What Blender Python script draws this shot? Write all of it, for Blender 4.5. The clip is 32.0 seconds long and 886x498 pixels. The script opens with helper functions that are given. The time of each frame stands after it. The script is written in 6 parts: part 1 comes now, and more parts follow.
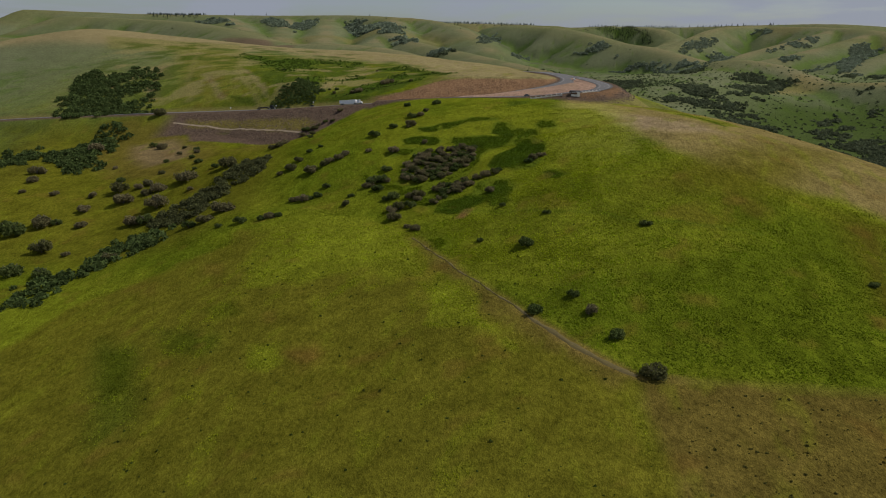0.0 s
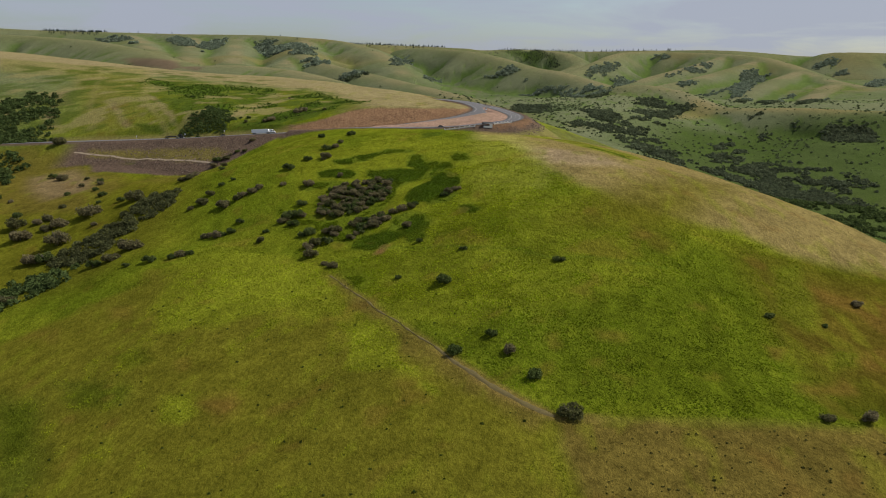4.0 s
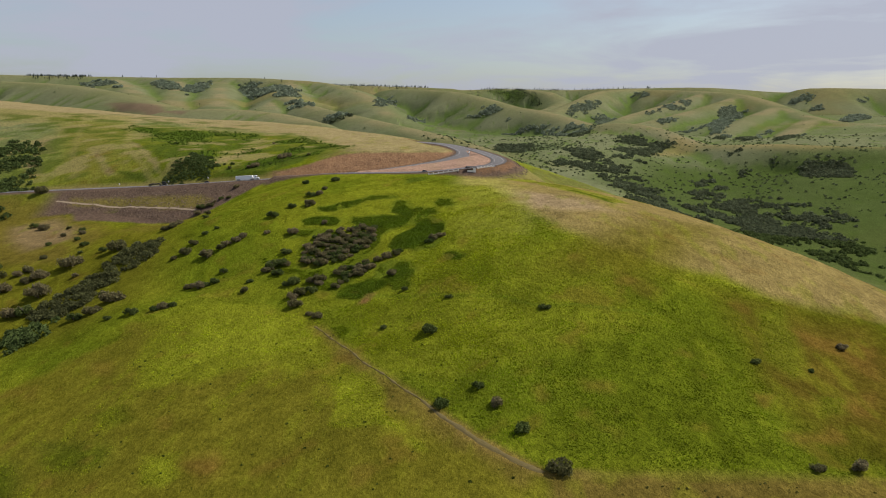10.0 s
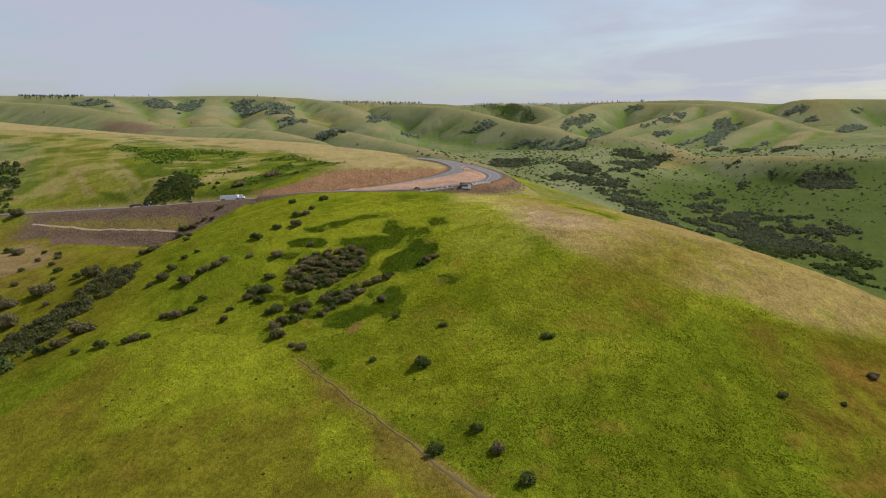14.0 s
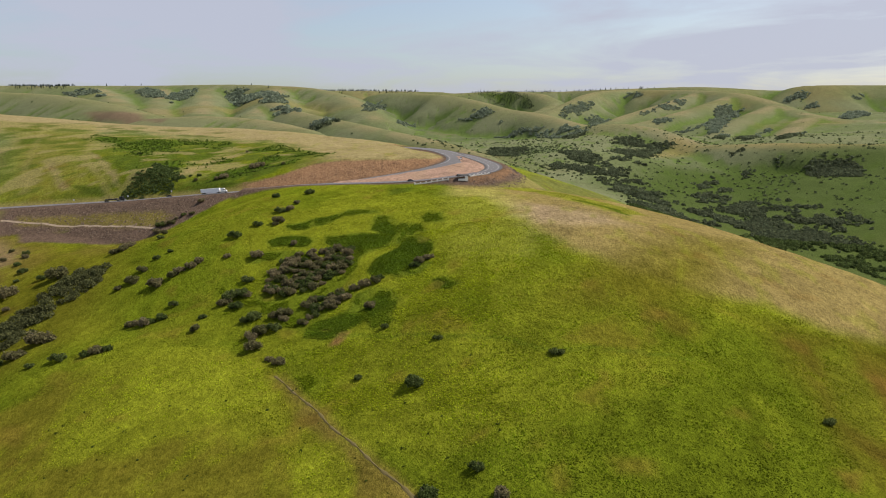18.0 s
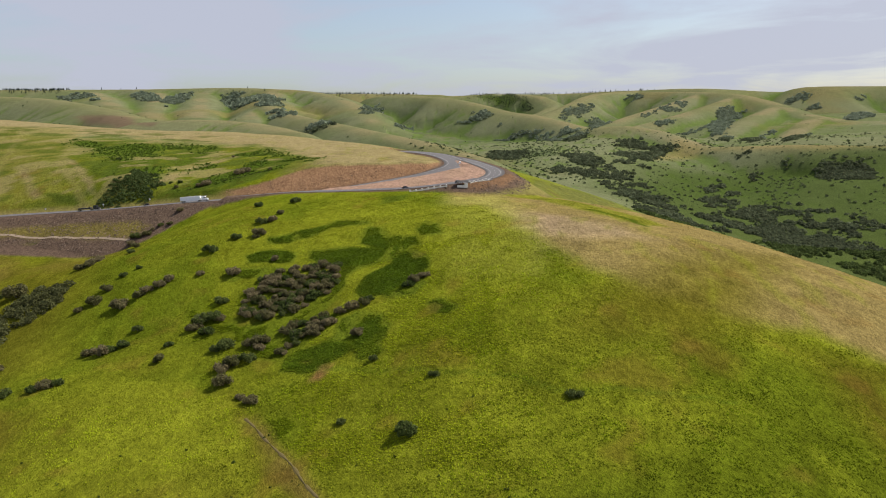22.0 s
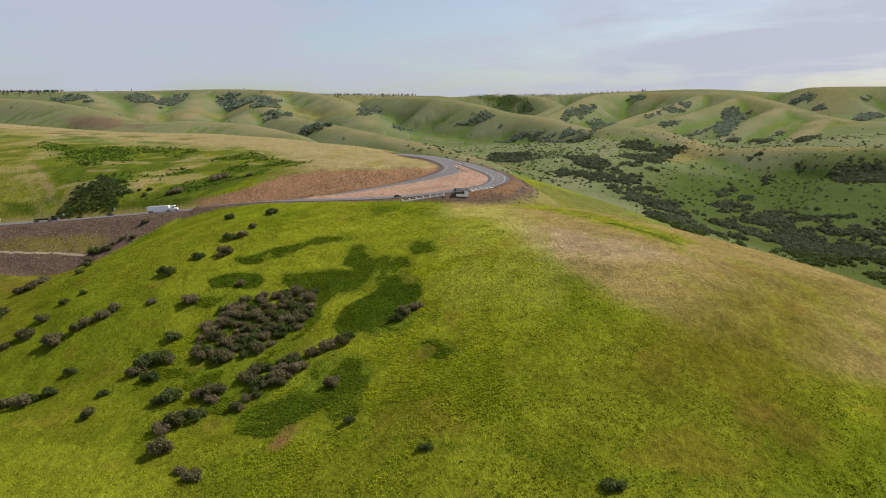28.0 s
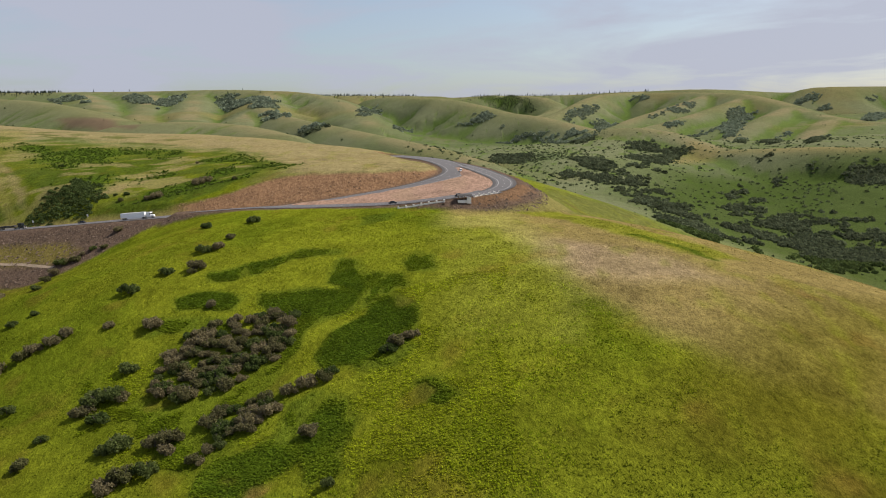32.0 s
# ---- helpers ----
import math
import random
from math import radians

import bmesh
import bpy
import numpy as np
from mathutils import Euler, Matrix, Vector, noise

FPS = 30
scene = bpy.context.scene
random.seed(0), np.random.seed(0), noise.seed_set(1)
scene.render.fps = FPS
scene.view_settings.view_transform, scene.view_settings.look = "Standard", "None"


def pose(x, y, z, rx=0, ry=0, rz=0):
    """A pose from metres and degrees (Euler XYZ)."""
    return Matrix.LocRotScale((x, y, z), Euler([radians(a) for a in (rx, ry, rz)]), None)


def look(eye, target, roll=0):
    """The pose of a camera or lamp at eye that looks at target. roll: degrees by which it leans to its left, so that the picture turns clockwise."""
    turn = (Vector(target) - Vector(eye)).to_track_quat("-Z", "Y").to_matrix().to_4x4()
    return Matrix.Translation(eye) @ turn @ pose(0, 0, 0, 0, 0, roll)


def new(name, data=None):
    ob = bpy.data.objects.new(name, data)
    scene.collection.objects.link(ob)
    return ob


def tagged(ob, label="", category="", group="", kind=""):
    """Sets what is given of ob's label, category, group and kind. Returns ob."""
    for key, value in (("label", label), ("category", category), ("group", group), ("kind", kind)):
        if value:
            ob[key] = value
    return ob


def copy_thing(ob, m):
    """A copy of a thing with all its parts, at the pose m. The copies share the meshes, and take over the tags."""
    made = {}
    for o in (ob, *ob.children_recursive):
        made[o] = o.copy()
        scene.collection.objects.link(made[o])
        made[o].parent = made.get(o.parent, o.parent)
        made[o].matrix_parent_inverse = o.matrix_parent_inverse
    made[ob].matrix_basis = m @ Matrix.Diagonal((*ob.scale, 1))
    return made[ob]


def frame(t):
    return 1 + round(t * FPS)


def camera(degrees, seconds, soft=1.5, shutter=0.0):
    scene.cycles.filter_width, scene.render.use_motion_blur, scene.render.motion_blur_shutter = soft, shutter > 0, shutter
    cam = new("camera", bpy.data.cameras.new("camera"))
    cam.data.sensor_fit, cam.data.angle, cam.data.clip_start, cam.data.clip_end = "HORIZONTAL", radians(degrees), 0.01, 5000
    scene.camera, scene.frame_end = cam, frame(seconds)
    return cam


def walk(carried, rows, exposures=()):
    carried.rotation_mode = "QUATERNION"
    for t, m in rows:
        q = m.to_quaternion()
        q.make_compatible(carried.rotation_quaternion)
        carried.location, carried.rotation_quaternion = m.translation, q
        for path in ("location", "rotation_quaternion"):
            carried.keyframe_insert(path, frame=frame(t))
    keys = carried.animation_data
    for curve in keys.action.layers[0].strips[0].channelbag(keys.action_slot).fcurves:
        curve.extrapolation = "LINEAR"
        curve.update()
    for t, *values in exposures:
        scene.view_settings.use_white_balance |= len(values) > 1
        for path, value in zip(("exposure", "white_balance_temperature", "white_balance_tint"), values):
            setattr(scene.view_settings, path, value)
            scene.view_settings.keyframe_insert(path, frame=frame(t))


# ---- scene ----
# The flight: seconds, eye (x, y, z), pitch, heading to the left, roll, in degrees.
PATH = (
    (0, 0.35, -19.19, 85.50, -13.810, 8.071, 1.001),
    (0.5, 0.01, -18.99, 86.34, -13.695, 4.321, 1.226),
    (1, -0.28, -18.84, 87.26, -13.622, 3.042, 1.308),
    (1.5, -0.49, -18.75, 88.31, -13.531, 2.367, 1.366),
    (2, -0.63, -18.74, 89.51, -13.421, 1.986, 1.392),
    (2.5, -0.72, -18.80, 90.82, -13.370, 1.738, 1.452),
    (3, -0.79, -18.91, 92.17, -13.242, 1.543, 1.479),
    (3.5, -0.82, -19.03, 93.50, -12.818, 1.397, 1.488),
    (4, -0.84, -19.15, 94.72, -12.233, 1.349, 1.399),
    (4.5, -0.83, -19.25, 95.74, -12.157, 1.268, 1.422),
    (6.5, -0.71, -19.58, 98.83, -11.587, 1.188, 1.240),
    (7, -0.69, -19.67, 99.39, -11.270, 1.198, 1.170),
    (7.5, -0.67, -19.75, 99.77, -10.946, 1.211, 1.130),
    (8, -0.65, -19.77, 100.01, -10.621, 1.236, 1.116),
    (8.5, -0.61, -19.64, 100.14, -10.257, 1.183, 1.020),
    (9, -0.56, -19.25, 100.19, -9.981, 0.744, 0.912),
    (9.5, -0.51, -18.51, 100.18, -9.657, 0.459, 0.808),
    (10, -0.43, -17.33, 100.15, -9.318, 0.289, 0.678),
    (10.5, -0.35, -15.64, 100.09, -8.911, 0.174, 0.600),
    (11, -0.24, -13.39, 100.01, -8.670, 0.120, 0.470),
    (11.5, -0.13, -10.57, 99.94, -8.506, 0.087, 0.396),
    (12, 0.00, -7.16, 99.87, -8.310, 0.079, 0.262),
    (12.5, 0.13, -3.22, 99.80, -8.163, 0.032, 0.220),
    (13, 0.27, 1.17, 99.74, -7.980, 0.012, 0.134),
    (13.5, 0.43, 5.85, 99.69, -7.803, -0.005, 0.027),
    (14, 0.61, 10.59, 99.66, -8.121, -0.020, -0.015),
    (14.5, 0.82, 15.22, 99.68, -9.283, -0.034, -0.057),
    (16.5, 1.71, 33.14, 100.00, -9.167, -0.172, -0.175),
    (17, 1.92, 37.94, 99.99, -9.073, -0.135, -0.300),
    (17.5, 2.07, 43.18, 99.93, -9.030, -0.186, -0.248),
    (18, 2.15, 48.70, 99.83, -8.996, -0.203, -0.288),
    (18.5, 2.22, 54.32, 99.73, -8.941, -0.200, -0.375),
    (19, 2.29, 59.87, 99.64, -8.919, -0.227, -0.359),
    (19.5, 2.40, 65.26, 99.59, -8.868, -0.232, -0.424),
    (20, 2.53, 70.46, 99.57, -8.863, -0.257, -0.374),
    (20.5, 2.67, 75.49, 99.58, -8.796, -0.281, -0.443),
    (21, 2.83, 80.41, 99.62, -8.791, -0.281, -0.447),
    (21.5, 3.00, 85.30, 99.65, -8.787, -0.267, -0.486),
    (22, 3.16, 90.25, 99.68, -8.766, -0.273, -0.508),
    (22.5, 3.29, 95.32, 99.69, -8.739, -0.280, -0.545),
    (23, 3.39, 100.52, 99.69, -8.725, -0.296, -0.557),
    (23.5, 3.47, 105.85, 99.67, -8.721, -0.290, -0.569),
    (24, 3.54, 111.21, 99.64, -8.720, -0.314, -0.545),
    (24.5, 3.63, 116.47, 99.60, -8.714, -0.320, -0.603),
    (25, 3.77, 121.45, 99.54, -8.684, -0.333, -0.611),
    (25.5, 3.97, 126.05, 99.52, -8.621, -0.307, -0.608),
    (27.5, 4.96, 143.52, 99.83, -8.648, -0.281, -0.607),
    (28, 5.14, 148.22, 99.86, -8.642, -0.271, -0.600),
    (28.5, 5.25, 153.23, 99.86, -8.625, -0.257, -0.628),
    (29, 5.31, 158.45, 99.82, -8.623, -0.260, -0.603),
    (29.5, 5.35, 163.73, 99.75, -8.620, -0.251, -0.615),
    (30, 5.39, 168.94, 99.68, -8.617, -0.241, -0.585),
    (30.5, 5.44, 174.01, 99.60, -8.590, -0.225, -0.635),
    (31, 5.53, 178.92, 99.54, -8.585, -0.222, -0.659),
    (31.5, 5.68, 183.71, 99.50, -8.578, -0.206, -0.681),
    (32, 5.86, 188.43, 99.45, -8.565, -0.187, -0.655),
)


def flown(x, y, z, pitch, yaw, roll):
    p, w = radians(pitch), radians(yaw)
    ahead = Vector((-math.sin(w) * math.cos(p), math.cos(w) * math.cos(p), math.sin(p)))
    eye = Vector((x, y, z))
    return look(eye, eye + 10 * ahead, roll)


cam = camera(62.41, 32.0, 1.0)
EXPOSURES = ((0, -0.36, 6500, 8), (1, -0.04, 6500, 8), (2, -0.06, 6500, 8), (3, 0.04, 6500, 8), (4, 0.06, 6550, 8), (7, 0.05, 6550, 9), (9, 0.18, 6700, 10), (13, 0.36, 6700, 11), (20, 0.48, 6700, 11), (27, 0.46, 6700, 11), (32, 0.36, 6700, 11))
walk(cam, [(t, flown(*row)) for t, *row in PATH], EXPOSURES)

# ---- light ----
SUN_ELEVATION, SUN_BEARING = 51.0, 76.0  # degrees; the bearing runs clockwise from +y


def build_light():
    sky_world = bpy.data.worlds.new("sky")
    scene.world = sky_world
    sky_world.use_nodes = True
    nodes, links = sky_world.node_tree.nodes, sky_world.node_tree.links
    nodes.clear()
    sky = nodes.new("ShaderNodeTexSky")
    sky.sky_type, sky.sun_disc = "NISHITA", False
    sky.sun_elevation, sky.sun_rotation = radians(SUN_ELEVATION), radians(SUN_BEARING)
    sky.air_density, sky.dust_density, sky.ozone_density = 1.0, 2.5, 1.0
    back = nodes.new("ShaderNodeBackground")
    back.inputs["Strength"].default_value = 0.115
    out = nodes.new("ShaderNodeOutputWorld")
    # thin high cloud over all the sky
    way = nodes.new("ShaderNodeTexCoord")
    parts_of = nodes.new("ShaderNodeSeparateXYZ")
    links.new(way.outputs["Generated"], parts_of.inputs["Vector"])
    up = nodes.new("ShaderNodeMath")
    up.operation = "MAXIMUM"
    links.new(parts_of.outputs["Z"], up.inputs[0])
    up.inputs[1].default_value = 0.03
    lifted = nodes.new("ShaderNodeMath")
    lifted.operation = "ADD"
    links.new(up.outputs["Value"], lifted.inputs[0])
    lifted.inputs[1].default_value = 0.10
    flat = nodes.new("ShaderNodeVectorMath")
    flat.operation = "DIVIDE"
    links.new(way.outputs["Generated"], flat.inputs[0])
    height_of = nodes.new("ShaderNodeCombineXYZ")
    for axis in ("X", "Y", "Z"):
        links.new(lifted.outputs["Value"], height_of.inputs[axis])
    links.new(height_of.outputs["Vector"], flat.inputs[1])
    cloud = nodes.new("ShaderNodeTexNoise")
    cloud.inputs["Scale"].default_value, cloud.inputs["Detail"].default_value, cloud.inputs["Roughness"].default_value = 0.7, 9, 0.56
    cloud.inputs["Distortion"].default_value = 0.4
    links.new(flat.outputs["Vector"], cloud.inputs["Vector"])
    veil = nodes.new("ShaderNodeMapRange")
    veil.inputs["From Min"].default_value, veil.inputs["From Max"].default_value = 0.41, 0.58
    veil.inputs["To Min"].default_value, veil.inputs["To Max"].default_value = 0.12, 0.90
    links.new(cloud.outputs["Fac"], veil.inputs["Value"])
    mixed = nodes.new("ShaderNodeMix")
    mixed.data_type = "RGBA"
    mixed.inputs["B"].default_value = (3.15, 3.4, 4.2, 1)
    links.new(veil.outputs["Result"], mixed.inputs["Factor"])
    links.new(sky.outputs["Color"], mixed.inputs["A"])
    links.new(mixed.outputs["Result"], back.inputs["Color"])
    links.new(back.outputs["Background"], out.inputs["Surface"])
    sun = new("sun", bpy.data.lights.new("sun", "SUN"))
    sun.data.energy, sun.data.angle, sun.data.color = 4.3, radians(1.6), (1.0, 0.95, 0.86)
    e, b = radians(SUN_ELEVATION), radians(SUN_BEARING)
    sun.matrix_world = look((math.sin(b) * math.cos(e) * 100, math.cos(b) * math.cos(e) * 100, math.sin(e) * 100), (0, 0, 0))


build_light()

# ---- materials ----
def shader(name):
    m = bpy.data.materials.new(name)
    m.use_nodes = True
    return m, m.node_tree.nodes, m.node_tree.links, m.node_tree.nodes["Principled BSDF"]


def plain(name, color, roughness=0.7, metallic=0.0, grain=0.25, size=3.0):
    """A surface of one colour with a fine mottle."""
    m, nodes, links, surface = shader(name)
    place = nodes.new("ShaderNodeTexCoord")
    mottle = nodes.new("ShaderNodeTexNoise")
    mottle.inputs["Scale"].default_value, mottle.inputs["Detail"].default_value = size, 6
    links.new(place.outputs["Object"], mottle.inputs["Vector"])
    ramp = nodes.new("ShaderNodeMix")
    ramp.data_type = "RGBA"
    ramp.inputs["A"].default_value = (*[c * (1 - grain) for c in color], 1)
    ramp.inputs["B"].default_value = (*[min(1, c * (1 + grain)) for c in color], 1)
    links.new(mottle.outputs["Fac"], ramp.inputs["Factor"])
    links.new(ramp.outputs["Result"], surface.inputs["Base Color"])
    surface.inputs["Roughness"].default_value, surface.inputs["Metallic"].default_value = roughness, metallic
    return m


def ground_material():
    """Grass, soil and rubble: the cover's colour with tufts, streaks and relief at two scales."""
    m, nodes, links, surface = shader("grassland")
    cover = nodes.new("ShaderNodeAttribute")
    cover.attribute_name = "cover"
    place = nodes.new("ShaderNodeTexCoord")
    factor = None
    # blades, tufts and wide patches: size, stretch along the wind, how much each shifts the colour
    for scale, stretch, low, high in ((2.6, (1.0, 0.45, 1.0), 0.62, 1.38), (0.55, (1.0, 0.7, 1.0), 0.64, 1.36), (0.05, (1.0, 1.0, 1.0), 0.90, 1.10)):
        wind = nodes.new("ShaderNodeMapping")
        wind.inputs["Scale"].default_value, wind.inputs["Rotation"].default_value = stretch, (0, 0, 0.5)
        links.new(place.outputs["Object"], wind.inputs["Vector"])
        tex = nodes.new("ShaderNodeTexNoise")
        tex.inputs["Scale"].default_value, tex.inputs["Detail"].default_value, tex.inputs["Roughness"].default_value = scale, 6, 0.68
        links.new(wind.outputs["Vector"], tex.inputs["Vector"])
        spread = nodes.new("ShaderNodeMapRange")
        spread.inputs["From Min"].default_value, spread.inputs["From Max"].default_value = 0.3, 0.7
        spread.inputs["To Min"].default_value, spread.inputs["To Max"].default_value = low, high
        links.new(tex.outputs["Fac"], spread.inputs["Value"])
        if factor is None:
            factor, fine_relief = spread.outputs["Result"], tex.outputs["Fac"]
        else:
            both = nodes.new("ShaderNodeMath")
            both.operation = "MULTIPLY"
            links.new(factor, both.inputs[0])
            links.new(spread.outputs["Result"], both.inputs[1])
            factor = both.outputs["Value"]
            if scale > 0.1:
                tuft_relief = tex.outputs["Fac"]
    mixed = nodes.new("ShaderNodeVectorMath")
    mixed.operation = "SCALE"
    links.new(cover.outputs["Color"], mixed.inputs[0])
    links.new(factor, mixed.inputs["Scale"])
    links.new(mixed.outputs["Vector"], surface.inputs["Base Color"])
    bump = None
    for relief_of, deep in ((tuft_relief, 1.3), (fine_relief, 0.45)):
        before, bump = bump, nodes.new("ShaderNodeBump")
        bump.inputs["Strength"].default_value, bump.inputs["Distance"].default_value = 0.6, deep
        links.new(relief_of, bump.inputs["Height"])
        if before is not None:
            links.new(before.outputs["Normal"], bump.inputs["Normal"])
    links.new(bump.outputs["Normal"], surface.inputs["Normal"])
    surface.inputs["Roughness"].default_value = 0.95
    surface.inputs["Specular IOR Level"].default_value = 0.0
    return m


GRASSLAND = ground_material()
ASPHALT = plain("asphalt", (0.088, 0.083, 0.085), 0.9, 0, 0.2, 0.4)

# ---- the lie of the land ----
LANDFORMS, ROADS = {}, {}


def landform(name, *points):
    """A ridge, a hollow or a slope, as a line of places (x, y, height)."""
    LANDFORMS[name] = points


landform('knoll', (-75, 190, -20), (-63, 207, -17), (-23, 230, -4), (-135, 267, -17), (-166, 315, -16), (-118, 328, -4), (-67, 347, 5))
landform('draw', (36, 200, -5), (-2, 243, -2), (17, 230, 1), (12, 249, 4), (-8, 304, 8), (-34, 324, 5), (-41, 351, 11))
landform('spur flank', (1, 329, 19), (-33, 381, 21), (-7, 412, 35), (14, 443, 48), (-80, 375, 10), (-100, 450, 33), (-109, 491, 46), (-142, 444, 25), (-88, 556, 59), (-111, 549, 57), (-15, 556, 64))
landform('spur face', (118, 200, -5), (177, 299, 6), (126, 271, 8), (101, 271, 11), (44, 304, 21), (133, 381, 39), (96, 368, 43), (217, 200, -11))
landform('left gully', (-153, 368, 1), (-150, 407, 7), (-252, 412, -18), (-243, 540, 21), (-193, 395, -2))
landform('foreground', (0, 98, -15), (130, 87, -19), (-141, 119, -45), (282, 130, -28), (0, -130, -30), (-433, 0, -84), (433, -54, -63), (-455, 282, -52), (-455, 466, -8))
landform('valley left', (-862, 2239, 103), (-757, 2348, 103), (-749, 2792, 141), (-1249, 3240, 191))
landform('valley centre', (-368, 3789, 227), (-207, 2454, 99), (-79, 2120, 67), (24, 1898, 51))
landform('spur crest', (414, 2033, 98), (489, 1990, 107), (540, 1922, 96), (564, 1810, 77), (583, 1697, 59))
landform('ridge right', (584, 1675, 59), (633, 1598, 60), (695, 1544, 63), (757, 1500, 62), (833, 1455, 62), (1087, 1399, 60))
landform('gully right', (1054, 2675, 148), (866, 2339, 98), (724, 2171, 66))
landform('valley wood', (295, 3783, 207), (394, 3448, 169), (626, 3113, 134))
landform('slope far bank', (186, 1787, 72), (239, 1511, 61), (354, 1431, 42), (487, 1366, 3), (671, 1483, 33), (647, 1294, 18), (614, 1148, -11), (412, 1785, 70))
landform('canyon', (23, 1787, 70), (87, 1599, 58), (137, 1432, 44), (201, 1287, 30), (283, 1163, 9), (372, 1048, -23), (464, 956, -52), (537, 875, -77))
landform('left hill crest', (-643, 945, 130), (-568, 966, 126), (-488, 987, 121), (-366, 995, 111), (-240, 1005, 105), (-153, 960, 99), (-85, 904, 93), (-36, 848, 87), (-11, 814, 82))
landform('left hill face', (-249, 683, 64), (-343, 749, 78), (-206, 709, 69), (-162, 760, 80), (-102, 793, 84), (-334, 806, 88), (-254, 861, 93), (-112, 860, 91))
landform('behind left', (-779, 1204, 100), (-618, 1202, 92), (-458, 1200, 86), (-203, 1131, 72), (-59, 1009, 64))
landform('spur crest near', (48, 602, 61), (74, 635, 58), (116, 589, 50), (151, 544, 42), (177, 499, 37), (193, 450, 34), (210, 399, 28))
landform('spur far flank', (82, 800, 63), (131, 819, 47), (183, 838, 30), (143, 695, 26), (191, 648, 6), (229, 602, -8), (256, 546, -18))
landform('bank foot', (-223, 607, 25), (-253, 609, 25), (-311, 620, 24), (-259, 581, 18), (-227, 584, 20), (-339, 597, 15))
landform('road shelf', (-311, 674, 46), (-265, 664, 49), (-239, 659, 51), (-199, 650, 54), (-157, 641, 58))
landform('cut top', (-133, 650, 65), (-116, 662, 72), (-87, 676, 79), (-46, 680, 80), (-10, 682, 80), (5, 693, 79))
landform('west side', (-714, 693, 26), (-574, 688, 33), (-477, 688, 39), (-407, 688, 43), (-647, 784, 59), (-519, 616, 14), (-439, 628, 16), (-630, 604, 4))
landform('beyond', (-4000, 4900, 190), (-1500, 4950, 160), (300, 5100, 160), (2000, 5000, 160), (3900, 4700, 160), (-4000, 2500, 200), (-2500, 1200, 120), (3500, 2200, 110), (1800, 900, 40))
RIDGES = []


def ridge(name, slope, wide, *points):
    """A far ridge or spur: its crest, how steep its flanks fall and how wide it is rounded."""
    RIDGES.append((slope, wide, points))


ridge('left skyline', 0.45, 82, (-3113, 4152, 389), (-2394, 4256, 374), (-1965, 4198, 369), (-1503, 4030, 357), (-1030, 3807, 346), (-784, 3694, 331), (-617, 3600, 316), (-427, 3250, 267), (-328, 3000, 221), (-251, 2750, 175), (-190, 2550, 140))
ridge('middle skyline', 0.45, 82, (-793, 4300, 327), (-673, 4242, 338), (-233, 4350, 339), (19, 4300, 330), (84, 4300, 323), (310, 4400, 339))
ridge('right skyline', 0.45, 82, (316, 4457, 340), (740, 4455, 339), (960, 4345, 343), (1167, 4234, 343), (1271, 4124, 341), (1387, 4068, 339), (1604, 4200, 340), (1823, 4350, 338), (2005, 4400, 336), (2101, 4400, 341))
ridge('far right skyline', 0.45, 82, (2022, 4400, 332), (2001, 4200, 344), (2055, 4100, 346), (2383, 4100, 345), (3234, 4100, 342))
ridge('conifer ridge', 0.53, 52, (409, 4300, 332), (539, 4000, 302), (565, 3700, 240), (451, 3450, 195))
ridge('wood ridge', 0.56, 41, (1058, 4100, 331), (775, 3750, 299), (636, 3450, 254), (528, 3250, 213), (418, 3050, 174))
ridge('centre ridge', 0.53, 60, (-295, 3600, 282), (-204, 3400, 280), (-53, 3150, 262), (56, 2950, 242), (152, 2780, 212), (234, 2600, 180), (306, 2450, 164), (367, 2300, 140), (417, 2150, 117))
ridge('big hill', 0.50, 82, (1033, 3800, 310), (1195, 3450, 286), (1255, 3150, 256), (1274, 2850, 201), (1249, 2600, 163), (1272, 2350, 132), (1340, 2200, 117))
ridge('big hill west spur', 0.53, 45, (1165, 3400, 274), (934, 3130, 217), (713, 2880, 164), (580, 2700, 127))
ridge('big hill middle spur', 0.53, 45, (1254, 3200, 255), (931, 2800, 183), (766, 2620, 149), (650, 2500, 127))
ridge('big hill near spur', 0.53, 45, (1264, 2850, 199), (982, 2450, 143), (835, 2250, 99), (739, 2100, 67))
ridge('big hill east spur', 0.53, 45, (1234, 2500, 152), (1031, 2200, 109), (904, 2000, 76))
ridge('green ridge', 0.53, 45, (-788, 3300, 271), (-488, 2500, 180), (-238, 1962, 130), (-85, 1683, 100), (-2, 1515, 83), (55, 1348, 67))
ridge('round spur', 0.50, 52, (411, 2120, 114), (437, 2040, 119), (489, 1990, 121), (539, 1922, 110), (563, 1810, 90), (582, 1697, 73))
ridge('right ridge', 0.47, 45, (583, 1675, 72), (633, 1598, 74), (694, 1544, 77), (756, 1500, 76), (833, 1455, 75), (1087, 1399, 73))
ridge('left far ridge', 0.43, 82, (-1924, 2800, 266), (-1425, 2620, 243), (-1163, 2400, 219), (-915, 2150, 182), (-747, 1930, 150))
ridge('left middle ridge', 0.43, 67, (-656, 1801, 138), (-535, 1746, 141), (-400, 1689, 132), (-284, 1521, 111))
ridge('left face west spur', 0.30, 110, (-1847, 4100, 354), (-1459, 3400, 262), (-1237, 3000, 214))
ridge('left face first spur', 0.30, 110, (-1454, 4000, 349), (-1209, 3300, 248), (-1022, 2750, 176))
ridge('left face second spur', 0.30, 110, (-1191, 3900, 343), (-992, 3200, 241), (-823, 2650, 171))
